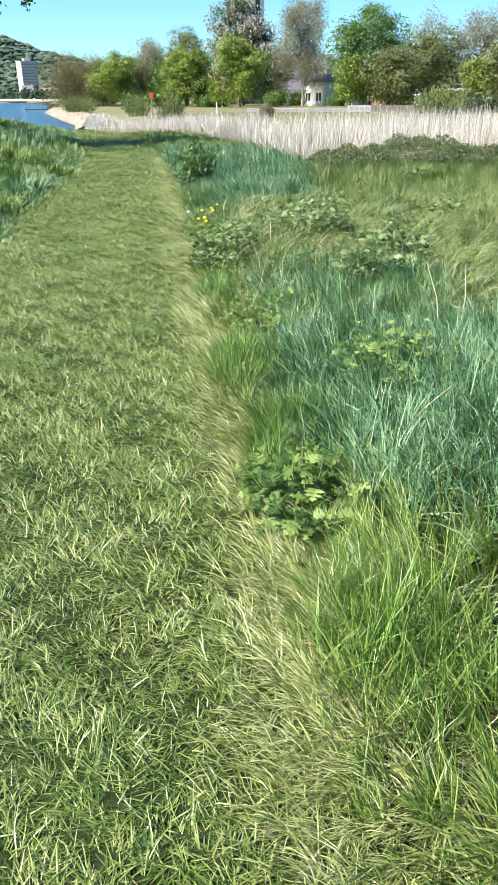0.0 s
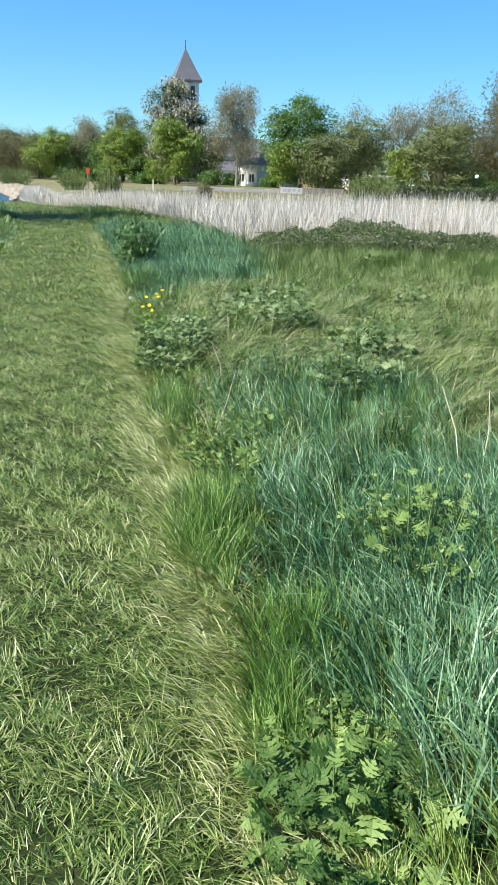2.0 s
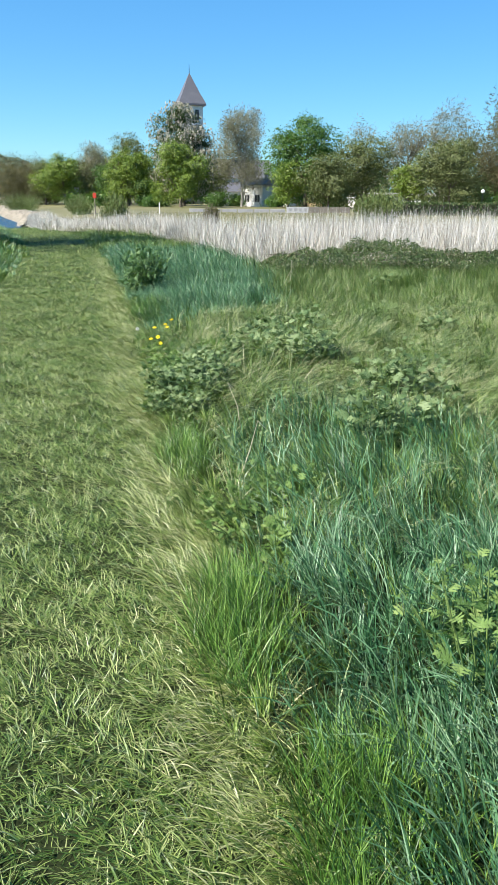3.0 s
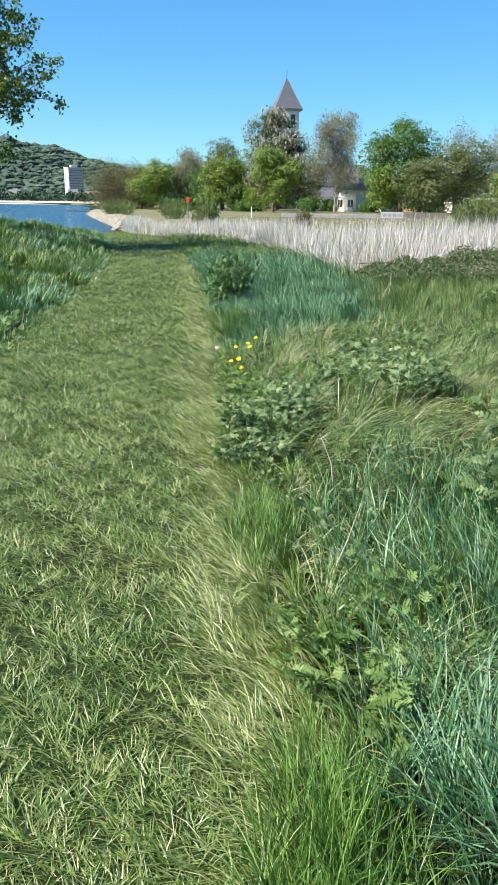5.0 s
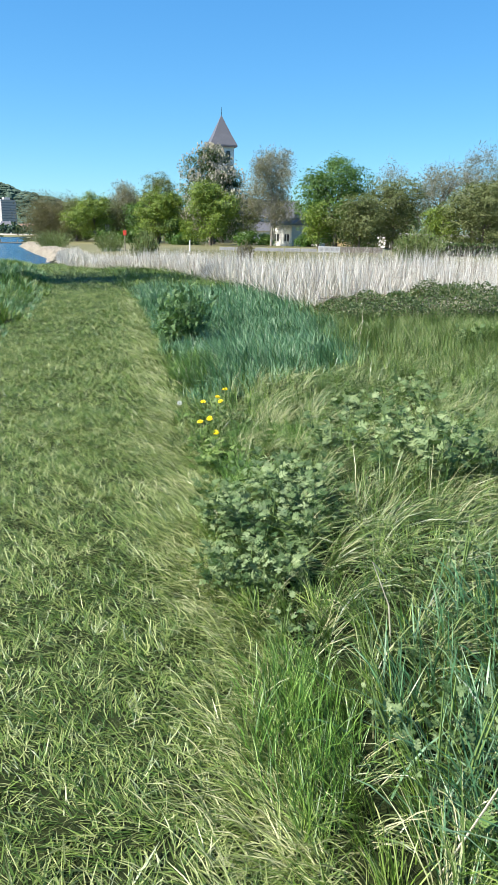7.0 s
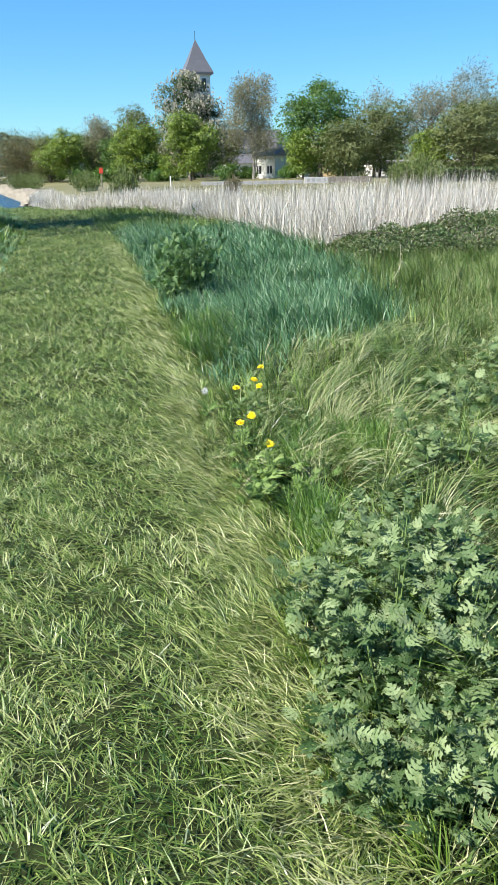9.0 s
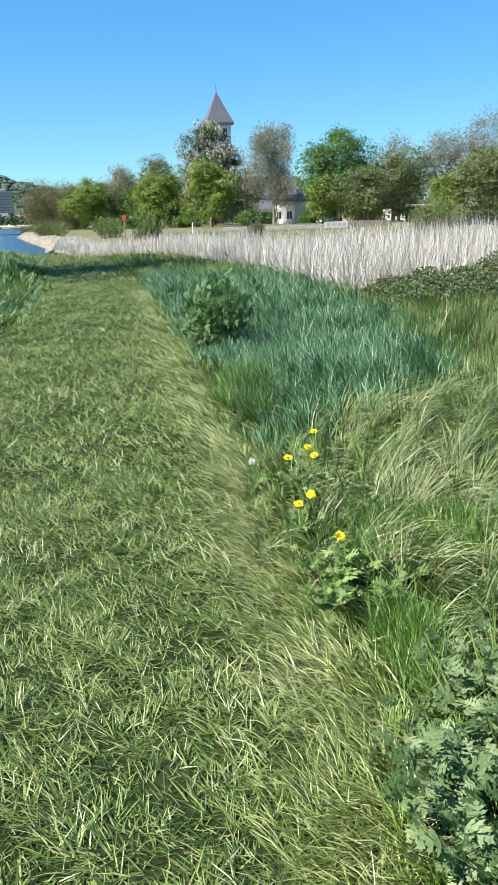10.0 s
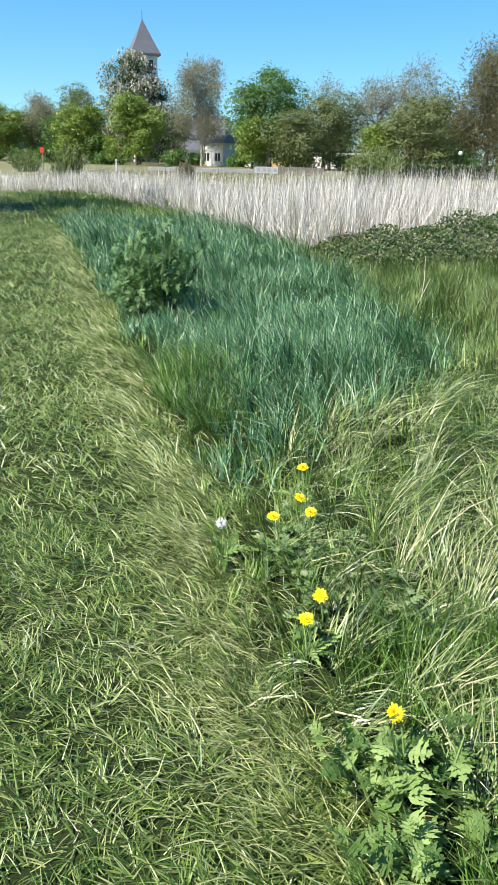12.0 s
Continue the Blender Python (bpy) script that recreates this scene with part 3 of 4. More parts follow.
def branch(soup, r, p, way, long, rad, depth, ends, spread=0.6, sides=5, up=0.15):
    """A limb that bends and forks into finer ones; collects the tips."""
    pts, n = [p], 4
    for i in range(n):
        way = (way + rand_dir(r) * 0.16 + Vector((0, 0, up * 0.3))).normalized()
        pts.append(pts[-1] + way * (long / n))
    soup.tube(pts, [rad * (1 - 0.55 * i / n) for i in range(n + 1)], sides)
    ends.append(pts[-1])
    if depth:
        for i in range(r.choice((2, 3, 3))):
            q = pts[r.choice((2, 3, 4))]
            d = (way + rand_dir(r) * spread + Vector((0, 0, up))).normalized()
            branch(soup, r, q, d, long * r.uniform(0.55, 0.8), rad * 0.5, depth - 1, ends, spread, max(3, sides - 1), up)


def tree(x, y, tall, wide, kind, label, category="tree", seed=1, leaves=4500, size=0.42, clear=0.18, lobes=20, fill=0.75, stems=1, bark=M_BARK, shape=1.0, blossoms=0, group="park trees", base=None, twigs=3):
    """Trunk, forking limbs and a crown of lobes, each a cloud of small leaves with gaps between."""
    r = random.Random(seed)
    t = thing("tree" if category == "tree" else category.replace(" ", "_"), x, y, label, category, group, base)
    wood, ends = Soup(), []
    for s in range(stems):
        lean = Vector((r.uniform(-0.25, 0.25), r.uniform(-0.25, 0.25), 1)) if stems > 1 else Vector((r.uniform(-0.06, 0.06), 0, 1))
        rad = 0.022 * tall / stems ** 0.5
        pts = [Vector((0, 0, -0.15)) + Vector((lean.x, lean.y, 1)) * (tall * 0.62 * i / 6) + Vector((r.uniform(-1, 1), r.uniform(-1, 1), 0)) * 0.012 * tall * i / 3 for i in range(7)]
        wood.tube(pts, [rad * (1.35 - 0.15 * i) if i < 1 else rad * (1.1 - 0.13 * i) for i in range(7)], 7)
        for k in range(8 if stems == 1 else 4):
            q = pts[r.choice((2, 3, 4, 5, 6))]
            a = r.uniform(0, 6.28)
            branch(wood, r, q, Vector((math.cos(a), math.sin(a), r.uniform(0.4, 1.3))).normalized(), wide * r.uniform(0.15, 0.24), rad * 0.42, twigs - 1, ends, 0.6)
    wood.mesh("trunk", bark, t, smooth_shade=True)
    crown, h0 = Soup(), tall * clear
    blobs = []
    for i in range(lobes):
        f = (i + 0.5) / lobes
        zz = h0 + (tall - h0) * (0.06 + 0.86 * f) + r.uniform(-0.07, 0.07) * tall
        prof = math.sin(math.pi * min(1, max(0.0, (0.16 + 0.78 * f) ** shape))) ** 0.75
        a = i * 2.4 + r.uniform(-0.8, 0.8)
        d = wide * 0.5 * prof * r.uniform(0.35, 0.9)
        rr = wide * r.uniform(0.07, 0.22) * (0.75 + 0.4 * prof) * (1.45 if fill < 0.45 else 1.0)
        blobs.append((Vector((math.cos(a) * d, math.sin(a) * d, min(zz, tall - rr * 0.8))), rr))
    blobs.append((Vector((0, 0, h0 + (tall - h0) * 0.55)), wide * 0.26))
    total = sum(b[1] ** 2 for b in blobs)
    if kind in ("grey", "brown"):
        for c, rr in blobs:
            for k in range(int(1.9 * leaves * rr * rr / total)):
                d = rand_dir(r)
                p = c + Vector((d.x, d.y, d.z * 1.2)) * rr * r.uniform(0.2, 1.0)
                w = (Vector((p.x, p.y, 0)) * (1.4 / wide) + Vector((0, 0, 0.3)) + rand_dir(r) * 0.9).normalized()
                crown.chip(p, w, rand_dir(r), r.uniform(0.3, 0.85), r.uniform(0.05, 0.1))
                if k % 2 == 0:
                    crown.chip(p, rand_dir(r), rand_dir(r), size * 0.6, size * 0.4)
    else:
        for c, rr in blobs:
            sprays = []
            for k in range(max(5, int(9 * rr * rr))):
                d = rand_dir(r)
                sprays.append((c + Vector((d.x, d.y, d.z * 0.85)) * rr * r.uniform(0.6, 1.0), d, r.uniform(0.28, 0.62)))
            for k in range(int(3.0 * leaves * rr * rr / total)):
                q, d, sr = r.choice(sprays)
                p = q + Vector((r.gauss(0, sr), r.gauss(0, sr), r.gauss(0, sr * 0.5)))
                up = (d * 0.7 + rand_dir(r) * 0.6 + Vector((0, 0, 0.55))).normalized()
                w = (up.cross(rand_dir(r)) + d * 0.3 - Vector((0, 0, 0.15))).normalized()
                crown.chip(p - w * size * 0.3, w, up, 0.7 * size * r.uniform(0.6, 1.3), 0.6 * size * r.uniform(0.5, 0.95))
    for p in ends:
        for k in range(2):
            crown.leaf(p + rand_dir(r) * size, rand_dir(r), rand_dir(r), size * 0.6, size * 0.4)
    crown.mesh("crown", M_LEAF[kind], t)
    if blossoms:
        fl = Soup()
        for k in range(blossoms):
            c, rr = r.choice(blobs)
            d = rand_dir(r)
            p = c + Vector((d.x, d.y, d.z * 0.9)) * rr * r.uniform(0.95, 1.2)
            for q in range(2):
                fl.leaf(p + rand_dir(r) * 0.05, (Vector((0, 0, 1)) + rand_dir(r) * 0.4).normalized(), rand_dir(r), r.uniform(0.3, 0.6), 0.2)
        fl.mesh("blossom", M_CANDLE, t, "upright cream blossom candles")
    return t


def lobed_leaf(name, long, wide, lobes, arch, cut, mat):
    """One leaf cut into pointed, toothed lobes on both sides of the midrib, folded and arching down; its stalk at the origin, pointing along +y."""
    r = random.Random(int(long * 1000) * 7 + lobes + int(arch * 100))

    def drop(s):
        return arch * long * (s - 1.4 * s * s)

    v, f = [(0, -0.35 * long, -0.02 * long), (0.012 * long, 0, 0), (-0.012 * long, 0, 0)], [(0, 1, 2)]
    top = 0.74
    rib = len(v)
    v += [(0, top * long * i / lobes, drop(top * i / lobes)) for i in range(lobes + 1)]
    for side in (-1, 1):
        for i in range(lobes):
            s0, s1 = top * i / lobes, top * (i + 1) / lobes
            w = wide * 0.5 * (0.55 + 0.75 * math.sin(math.pi * (i + 0.8) / (lobes + 0.6))) * r.uniform(0.85, 1.12)
            reach, tilt = s1 + 0.05, r.uniform(0.0, 0.45)
            mid = s0 + 0.5 * (s1 - s0)
            rim = ((0.22 * (1 - cut) + 0.12, s0 + 0.02), (0.5, mid - 0.02), (0.7, mid + 0.01), (0.72, mid + 0.05 * cut), (1.0, reach), (0.66, reach - 0.03), (0.58, reach + 0.03), (0.3, s1 - 0.07 * cut), (0.14 + 0.4 * (1 - cut), s1 - 0.03 * cut))
            k = len(v)
            v += [(side * w * a, b * long, drop(b) + w * a * tilt - 0.12 * w * a * a) for a, b in rim]
            ring = [rib + i] + list(range(k, k + len(rim))) + [rib + i + 1]
            f.append(tuple(ring if side > 0 else ring[::-1]))
    k, w = len(v), wide * 0.24
    v += [(x * w, y * long, drop(y) + 0.15 * w * abs(x)) for x, y in ((0.8, 0.79), (0.6, 0.85), (1.0, 0.9), (0.35, 0.93), (0, 1.03), (-0.35, 0.93), (-1.0, 0.9), (-0.6, 0.85), (-0.8, 0.79))]
    f.append(tuple([rib + lobes] + list(range(k, k + 9))))
    me = bpy.data.meshes.new(name)
    me.from_pydata(v, [], f)
    me.materials.append(mat)
    return me


LEAVES = {
    "weed": [lobed_leaf("leaf", 0.12, 0.1, n, a, 0.7, M_WEED) for n, a in ((3, 0.1), (4, 0.35), (3, 0.6))],
    "hog": [lobed_leaf("leaf", 0.11, 0.12, 3, a, 0.6, M_HOG) for a in (0.05, 0.25, 0.5)],
    "dock": [lobed_leaf("leaf", 0.11, 0.05, 4, a, 0.8, M_DOCK) for a in (0.1, 0.4, 0.7)],
    "small": [lobed_leaf("leaf", 0.06, 0.045, 3, a, 0.4, M_WEED) for a in (0.1, 0.4, 0.6)],
    "rosette": [lobed_leaf("leaf", 0.16, 0.04, 5, a, 0.6, M_HOG) for a in (0.1, 0.3, 0.6)],
}


def weed(name, x, y, rx, ry, tall, count, kind, label, category="weed", seed=1, scale=1.0, group="", steep=0.5):
    """A leafy plant: stems, and lobed leaves that are each a piece of their own; past a number the inner ones are one mass."""
    r = random.Random(seed)
    t = thing(name, x, y, label, category, group)
    shoots = max(4, int(count / 7 * 1.45))
    singles = min(shoots, 26)
    inner = Soup()
    for k in range(shoots):
        a, d = r.uniform(0, 6.28), r.uniform(0, 1) ** 0.5
        top = Vector((math.cos(a) * rx * d, math.sin(a) * ry * d, tall * r.uniform(0.5, 1) * (1 - 0.35 * d)))
        root = Vector((top.x * 0.55, top.y * 0.55, -0.02))
        stems = Soup()
        stems.tube([root, root.lerp(top, 0.5) + Vector((0, 0, 0.02)), top], [0.0045, 0.0035, 0.002], 4)
        if k < singles:
            stems.mesh("stem", M_STEM, t)
        for j in range(9):
            s = 0.22 + 0.78 * (j + 0.5) / 9
            p = root.lerp(top, s)
            me = LEAVES[kind][r.randrange(3)]
            b = a + r.uniform(-0.5, 0.5) + j * 2.4
            m = Matrix.Translation(p) @ Euler((r.uniform(-0.8, 1.3) * steep + 0.35 * s, r.uniform(-0.7, 0.7), b)).to_matrix().to_4x4() @ Matrix.Translation((0, 0.04 * scale, 0)) @ Matrix.Scale(scale * r.uniform(0.4, 1.1) * (1.1 - 0.5 * s), 4)
            if k < singles:
                ob = new("leaf", me)
                ob.parent = t
                ob.matrix_basis = m
            else:
                q = len(inner.v)
                inner.v += [m @ v.co for v in me.vertices]
                inner.f += [tuple(q + i for i in pl.vertices) for pl in me.polygons]
    if inner.v:
        tagged(inner.mesh("foliage", LEAVES[kind][0].materials[0], t), kind="stuff")
    return t


def dandelion(x, y, tall, seed, seedhead=False):
    r = random.Random(seed)
    t = thing("dandelion", x, y, "white dandelion seed head on a short stalk" if seedhead else "yellow dandelion in flower among the grass", "flower", "dandelions by the path")
    top = Vector((r.uniform(-0.03, 0.03), r.uniform(-0.03, 0.03), tall))
    s = Soup()
    s.tube([Vector((0, 0, -0.02)), top * 0.5 + Vector((0.01, 0, 0)), top], [0.003, 0.0028, 0.0026], 5)
    s.mesh("stalk", M_STEM, t)
    fl = Soup()
    if seedhead:
        for k in range(150):
            d = rand_dir(r)
            fl.leaf(top + d * 0.005, d, rand_dir(r), 0.017, 0.0012)
            q = top + d * 0.019
            fl.leaf(q, rand_dir(r), d, 0.007, 0.002)
        fl.mesh("seed_head", M_PUFF, t, "white ball of seed hairs")
    else:
        tilt = Euler((r.uniform(0.2, 0.8), r.uniform(-0.3, 0.3), 0)).to_matrix()
        for ring, (rad, lift) in enumerate(((0.026, 0.15), (0.021, 0.45), (0.014, 0.8), (0.008, 1.2))):
            for k in range(22 - 4 * ring):
                a = 2 * math.pi * (k + 0.5 * ring) / (22 - 4 * ring) + r.uniform(-0.1, 0.1)
                fl.leaf(top + Vector((0, 0, 0.002 * ring)), tilt @ Vector((math.cos(a), math.sin(a), lift)).normalized(), tilt @ Vector((0, 0, 1)), rad * r.uniform(0.85, 1.1), 0.0105)
        fl.mesh("flower_head", M_PETAL, t, "yellow rayed flower head")
    for k in range(7):
        ob = new("leaf", LEAVES["rosette"][r.randrange(3)])
        ob.parent = t
        ob.matrix_basis = pose(0, 0, 0.03, r.uniform(10, 40), r.uniform(-20, 20), r.uniform(0, 360)) @ Matrix.Scale(r.uniform(0.6, 1.0), 4)
    return t


# ---- the park beyond the reeds ----
tree(-35.0, 166, 8.8, 16, "brown", "brown leafless willow shrub on the river shore", "willow shrub", 3, 11000, 0.35, 0.02, 44, 0.3, stems=7, shape=1.1)
tree(-24.3, 150, 9.3, 9.8, "bright", "fresh green round-crowned park tree", seed=4, leaves=4200, clear=0.04)
tree(-29.6, 158, 8.6, 6.0, "dull", "dull green young park tree", seed=41, leaves=2600, clear=0.1)
tree(-20.0, 160, 11.6, 8.0, "grey", "grey-green birch just coming into leaf", seed=5, leaves=4200, fill=0.3, bark=M_BIRCH, size=0.34)
tree(-18.0, 170, 10.0, 9.5, "dull", "dull green park tree among others", seed=51, leaves=3000, fill=0.4)
tree(-14.0, 175, 15.3, 16, "dull", "tall dull green tree with an open crown", seed=6, leaves=4600, fill=0.5, shape=0.9)
tree(-11.3, 140, 10.2, 9.6, "bright", "bright green maple with a broad crown", seed=7, leaves=4600, clear=0.04)
tree(-8.2, 138, 4.5, 4.4, "deep", "dark green low bushy tree", seed=71, leaves=1800, clear=0.05, group="")
tree(-1.5, 150, 18.0, 13.8, "chestnut", "tall horse chestnut covered in cream blossom candles", seed=8, leaves=6500, clear=0.12, lobes=34, blossoms=4200, shape=0.85, size=0.5)
tree(-1.7, 128, 10.8, 10.2, "bright", "bright green maple beside the chestnut", seed=9, leaves=5200, clear=0.04, shape=0.95)
tree(9.3, 140, 16.4, 9.8, "grey", "almost bare multi-stemmed tree with pale trunk", seed=10, leaves=6000, fill=0.1, stems=5, bark=M_BIRCH, size=0.34, clear=0.3, twigs=4)
tree(5.6, 146, 9.0, 5.0, "dull", "thin dull green tree by the church", seed=101, leaves=1500, fill=0.2, size=0.34)
tree(19.6, 130, 15.2, 15.4, "deep", "large dark green oak with a lobed crown", seed=11, leaves=8000, clear=0.1, lobes=38, shape=0.9, size=0.45)
tree(15.6, 122, 7.0, 5.5, "bright", "small fresh green tree under the oak", seed=111, leaves=1700, clear=0.14)
tree(21.4, 118, 8.2, 8.0, "dull", "dull olive tree just coming into leaf", seed=112, leaves=2700, fill=0.3, clear=0.12)
tree(28.3, 125, 11.2, 11.4, "dull", "olive green twiggy tree", seed=12, leaves=4600, fill=0.3, clear=0.12)
tree(30.5, 138, 15.0, 8.5, "grey", "bare grey twiggy tree with few leaves", seed=121, leaves=1500, fill=0.2, size=0.3, twigs=4)
tree(37.5, 130, 13.6, 10.5, "grey", "grey twiggy tree with a forked trunk", seed=13, leaves=3800, fill=0.2, size=0.32, twigs=4, clear=0.25)
tree(33.5, 116, 6.8, 6.4, "bright", "small yellow-green tree by the hedge", seed=131, leaves=2000, clear=0.15)
tree(38.6, 112, 10.0, 9.0, "dull", "olive green tree beside the hedge", seed=132, leaves=4400, fill=0.35, clear=0.12)
tree(47.5, 142, 18.4, 10.0, "grey", "tall bare twiggy tree", seed=14, leaves=3000, fill=0.15, size=0.32, twigs=4)
tree(50.0, 116, 17.5, 16.0, "brown", "large brownish twiggy tree with heavy trunk", seed=15, leaves=15000, fill=0.3, lobes=32, clear=0.14)
tree(60.0, 125, 16.0, 13.0, "deep", "dark green tree beside the park lawn", seed=16, leaves=5000)
tree(-44.0, 240, 10.0, 12.0, "dull", "dull green tree on the river shore", seed=17, leaves=3000)
for k in range(25):
    tree(-34 + 6.4 * k + (k % 3) * 1.3, 182 + (k * 37 % 23), 8.5 + (k * 5 % 4), 12, ("dull", "deep", "dull", "grey")[k % 4], "round-crowned tree beside the park houses", seed=200 + k, leaves=900, size=0.9, fill=0.5, clear=0.05, group="background trees", twigs=1)


tree(-23.2, 158, 8.6, 8.0, "dull", "olive green park tree with an open crown", seed=501, leaves=2600, fill=0.4, clear=0.06)
tree(-16.0, 152, 7.8, 7.5, "deep", "dark green round park tree", seed=502, leaves=2400, clear=0.06)
tree(-6.4, 160, 9.4, 8.5, "dull", "olive green tree beside the chestnut", seed=503, leaves=2600, fill=0.4, clear=0.06)
tree(24.6, 140, 10.5, 9.0, "deep", "dark green tree beside the oak", seed=504, leaves=2800, clear=0.06)
tree(43.0, 122, 11.0, 9.0, "dull", "olive brown tree beside the hedge", seed=505, leaves=3400, fill=0.3, clear=0.08)

# added dark shrubs that stand in for the shade at the trees' bases
for k, (x, y, tall, wide) in enumerate(((4.6, 138, 2.4, 4.6), (9.0, 146, 2.0, 4.0), (15.5, 136, 2.2, 5.0), (24.6, 128, 2.4, 6.0), (31.5, 124, 2.0, 5.0), (-6.2, 133, 2.0, 4.5), (-16.5, 142, 2.4, 5.0), (-22.0, 146, 2.0, 4.0), (43.5, 112, 2.6, 7.0))):
    tree(x, y, tall, wide, "deep", "low dark green shrub added as shade beneath the park trees", "shrub", 400 + k, 700, 0.45, 0.02, 14, 0.6, stems=3, group="park shrubs", twigs=2)


def church():
    t = thing("church", 0, 187, "white church with a square tower and grey pyramid spire", "church", turn=12)
    tower = boxed("tower", (-2.6, 2.6, -2.6, 2.6, -0.5, 22.0), M_PLASTER, t, "whitewashed square tower", 0.05)
    bm = bmesh.new()
    e, b = 3.25, [(-1, -1), (1, -1), (1, 1), (-1, 1)]
    lo = [bm.verts.new((sx * e, sy * e, 21.75)) for sx, sy in b]
    mid = [bm.verts.new((sx * e, sy * e, 22.15)) for sx, sy in b]
    up = [bm.verts.new((sx * 1.95, sy * 1.95, 24.7)) for sx, sy in b]
    tip = bm.verts.new((0, 0, 29.0))
    bm.faces.new(lo[::-1])
    for i in range(4):
        j = (i + 1) % 4
        bm.faces.new((lo[i], lo[j], mid[j], mid[i]))
        bm.faces.new((mid[i], mid[j], up[j], up[i]))
        bm.faces.new((up[i], up[j], tip))
    part("spire", bm, M_SLATE, t, "grey slate pyramid spire")
    rod = Soup()
    rod.tube([Vector((0, 0, 28.8)), Vector((0, 0, 30.6))], [0.09, 0.04], 5)
    rod.mesh("finial", M_DARK, t)
    for sx in (-1.15, 1.15):
        w = boxed("window", (sx - 0.5, sx + 0.5, -2.66, -2.5, 18.6, 20.9), M_DARK, t, "dark louvred belfry opening", 0.05)
        for q in range(4):
            boxed("louvre", (sx - 0.45, sx + 0.45, -2.7, -2.64, 18.8 + q * 0.55, 18.95 + q * 0.55), M_SLATE, w)
        boxed("window", (2.5, 2.66, sx - 0.5, sx + 0.5, 18.6, 20.9), M_DARK, t, "dark louvred belfry opening", 0.05)
    boxed("nave_wall", (2.6, 19.5, -5.0, 5.0, -0.5, 6.2), M_PLASTER, t, "white nave wall")
    bm = bmesh.new()
    v = [bm.verts.new(p) for p in ((3.1, -5.5, 6.0), (20.0, -5.5, 6.0), (20.0, 5.5, 6.0), (3.1, 5.5, 6.0), (3.1, 0, 10.4), (20.0, 0, 10.4))]
    for q in ((0, 1, 5, 4), (2, 3, 4, 5), (1, 2, 5), (3, 0, 4), (3, 2, 1, 0)):
        bm.faces.new([v[i] for i in q])
    part("roof", bm, M_SLATE, t, "grey slate nave roof")
    for k in range(4):
        x = 5.6 + 3.9 * k
        w = boxed("window", (x - 0.55, x + 0.55, -5.06, -4.9, 1.8, 4.9), M_DARK, t, "tall dark nave window")
        boxed("frame", (x - 0.06, x + 0.06, -5.1, -5.05, 1.8, 4.9), M_WHITE, w)
    boxed("aisle_wall", (4.0, 17.0, -9.0, -5.0, -0.5, 3.0), M_PLASTER, t)
    bm = bmesh.new()
    v = [bm.verts.new(p) for p in ((3.7, -9.4, 2.9), (17.3, -9.4, 2.9), (17.3, -5.0, 5.2), (3.7, -5.0, 5.2), (17.3, -5.0, 2.9), (3.7, -5.0, 2.9))]
    for q in ((0, 1, 2, 3), (1, 4, 2), (0, 3, 5), (0, 5, 4, 1)):
        bm.faces.new([v[i] for i in q])
    part("roof", bm, M_SLATE, t, "grey lean-to roof")
    for k in range(4):
        boxed("window", (5.2 + 3.1 * k, 6.1 + 3.1 * k, -9.06, -8.9, 0.9, 2.3), M_DARK, t, "small dark window")


church()


def house(x, y, wide, deep, walls, ridge, wallmat, roofmat, label, n_win, turn=0, group="houses beyond the park", flat=False):
    t = thing("house", x, y, label, "house", group, turn=turn)
    boxed("wall", (-wide / 2, wide / 2, -deep / 2, deep / 2, -0.6, walls), wallmat, t)
    if flat:
        boxed("roof", (-wide / 2 - 0.4, wide / 2 + 0.4, -deep / 2 - 0.4, deep / 2 + 0.4, walls, walls + 0.35), roofmat, t, "flat roof with overhang", 0.04)
    else:
        bm = bmesh.new()
        a, b = wide / 2 + 0.4, deep / 2 + 0.4
        v = [bm.verts.new(p) for p in ((-a, -b, walls - 0.1), (a, -b, walls - 0.1), (a, b, walls - 0.1), (-a, b, walls - 0.1), (-a, 0, ridge), (a, 0, ridge))]
        for q in ((0, 1, 5, 4), (2, 3, 4, 5), (1, 2, 5), (3, 0, 4), (3, 2, 1, 0)):
            bm.faces.new([v[i] for i in q])
        roof = part("roof", bm, roofmat, t)
        boxed("chimney", (wide * 0.2, wide * 0.2 + 0.7, -0.35, 0.35, ridge - 1.0, ridge + 0.8), M_CONCRETE, roof)
    for k in range(n_win):
        cx = -wide / 2 + wide * (k + 0.5) / n_win
        w = boxed("window", (cx - 0.5, cx + 0.5, -deep / 2 - 0.05, -deep / 2 + 0.1, 0.8, min(2.1, walls - 0.3)), M_DARK, t)
        boxed("frame", (cx - 0.05, cx + 0.05, -deep / 2 - 0.09, -deep / 2 - 0.04, 0.8, min(2.1, walls - 0.3)), M_WHITE, w)
    return t


house(13.4, 146, 4.6, 6, 3.9, 5.2, M_PLASTER, M_SLATE, "white gabled house partly hidden by a tree", 2, turn=-38)
house(18.2, 156, 7.0, 7, 2.6, 4.4, M_PLASTER, M_TILE, "low white house beside the oak", 3, turn=-30)
house(25.0, 158, 8.0, 7, 2.8, 4.6, M_OCHRE, M_TILE, "ochre house with a brown roof", 3)
house(43.0, 150, 22.0, 8, 2.4, 3, M_PLASTER, M_CONCRETE, "long low white building with a flat roof", 9, flat=True)
house(-22.9, 150, 2.6, 2.2, 1.5, 2.5, M_PLASTER, M_SLATE, "small white garden hut", 1, group="")


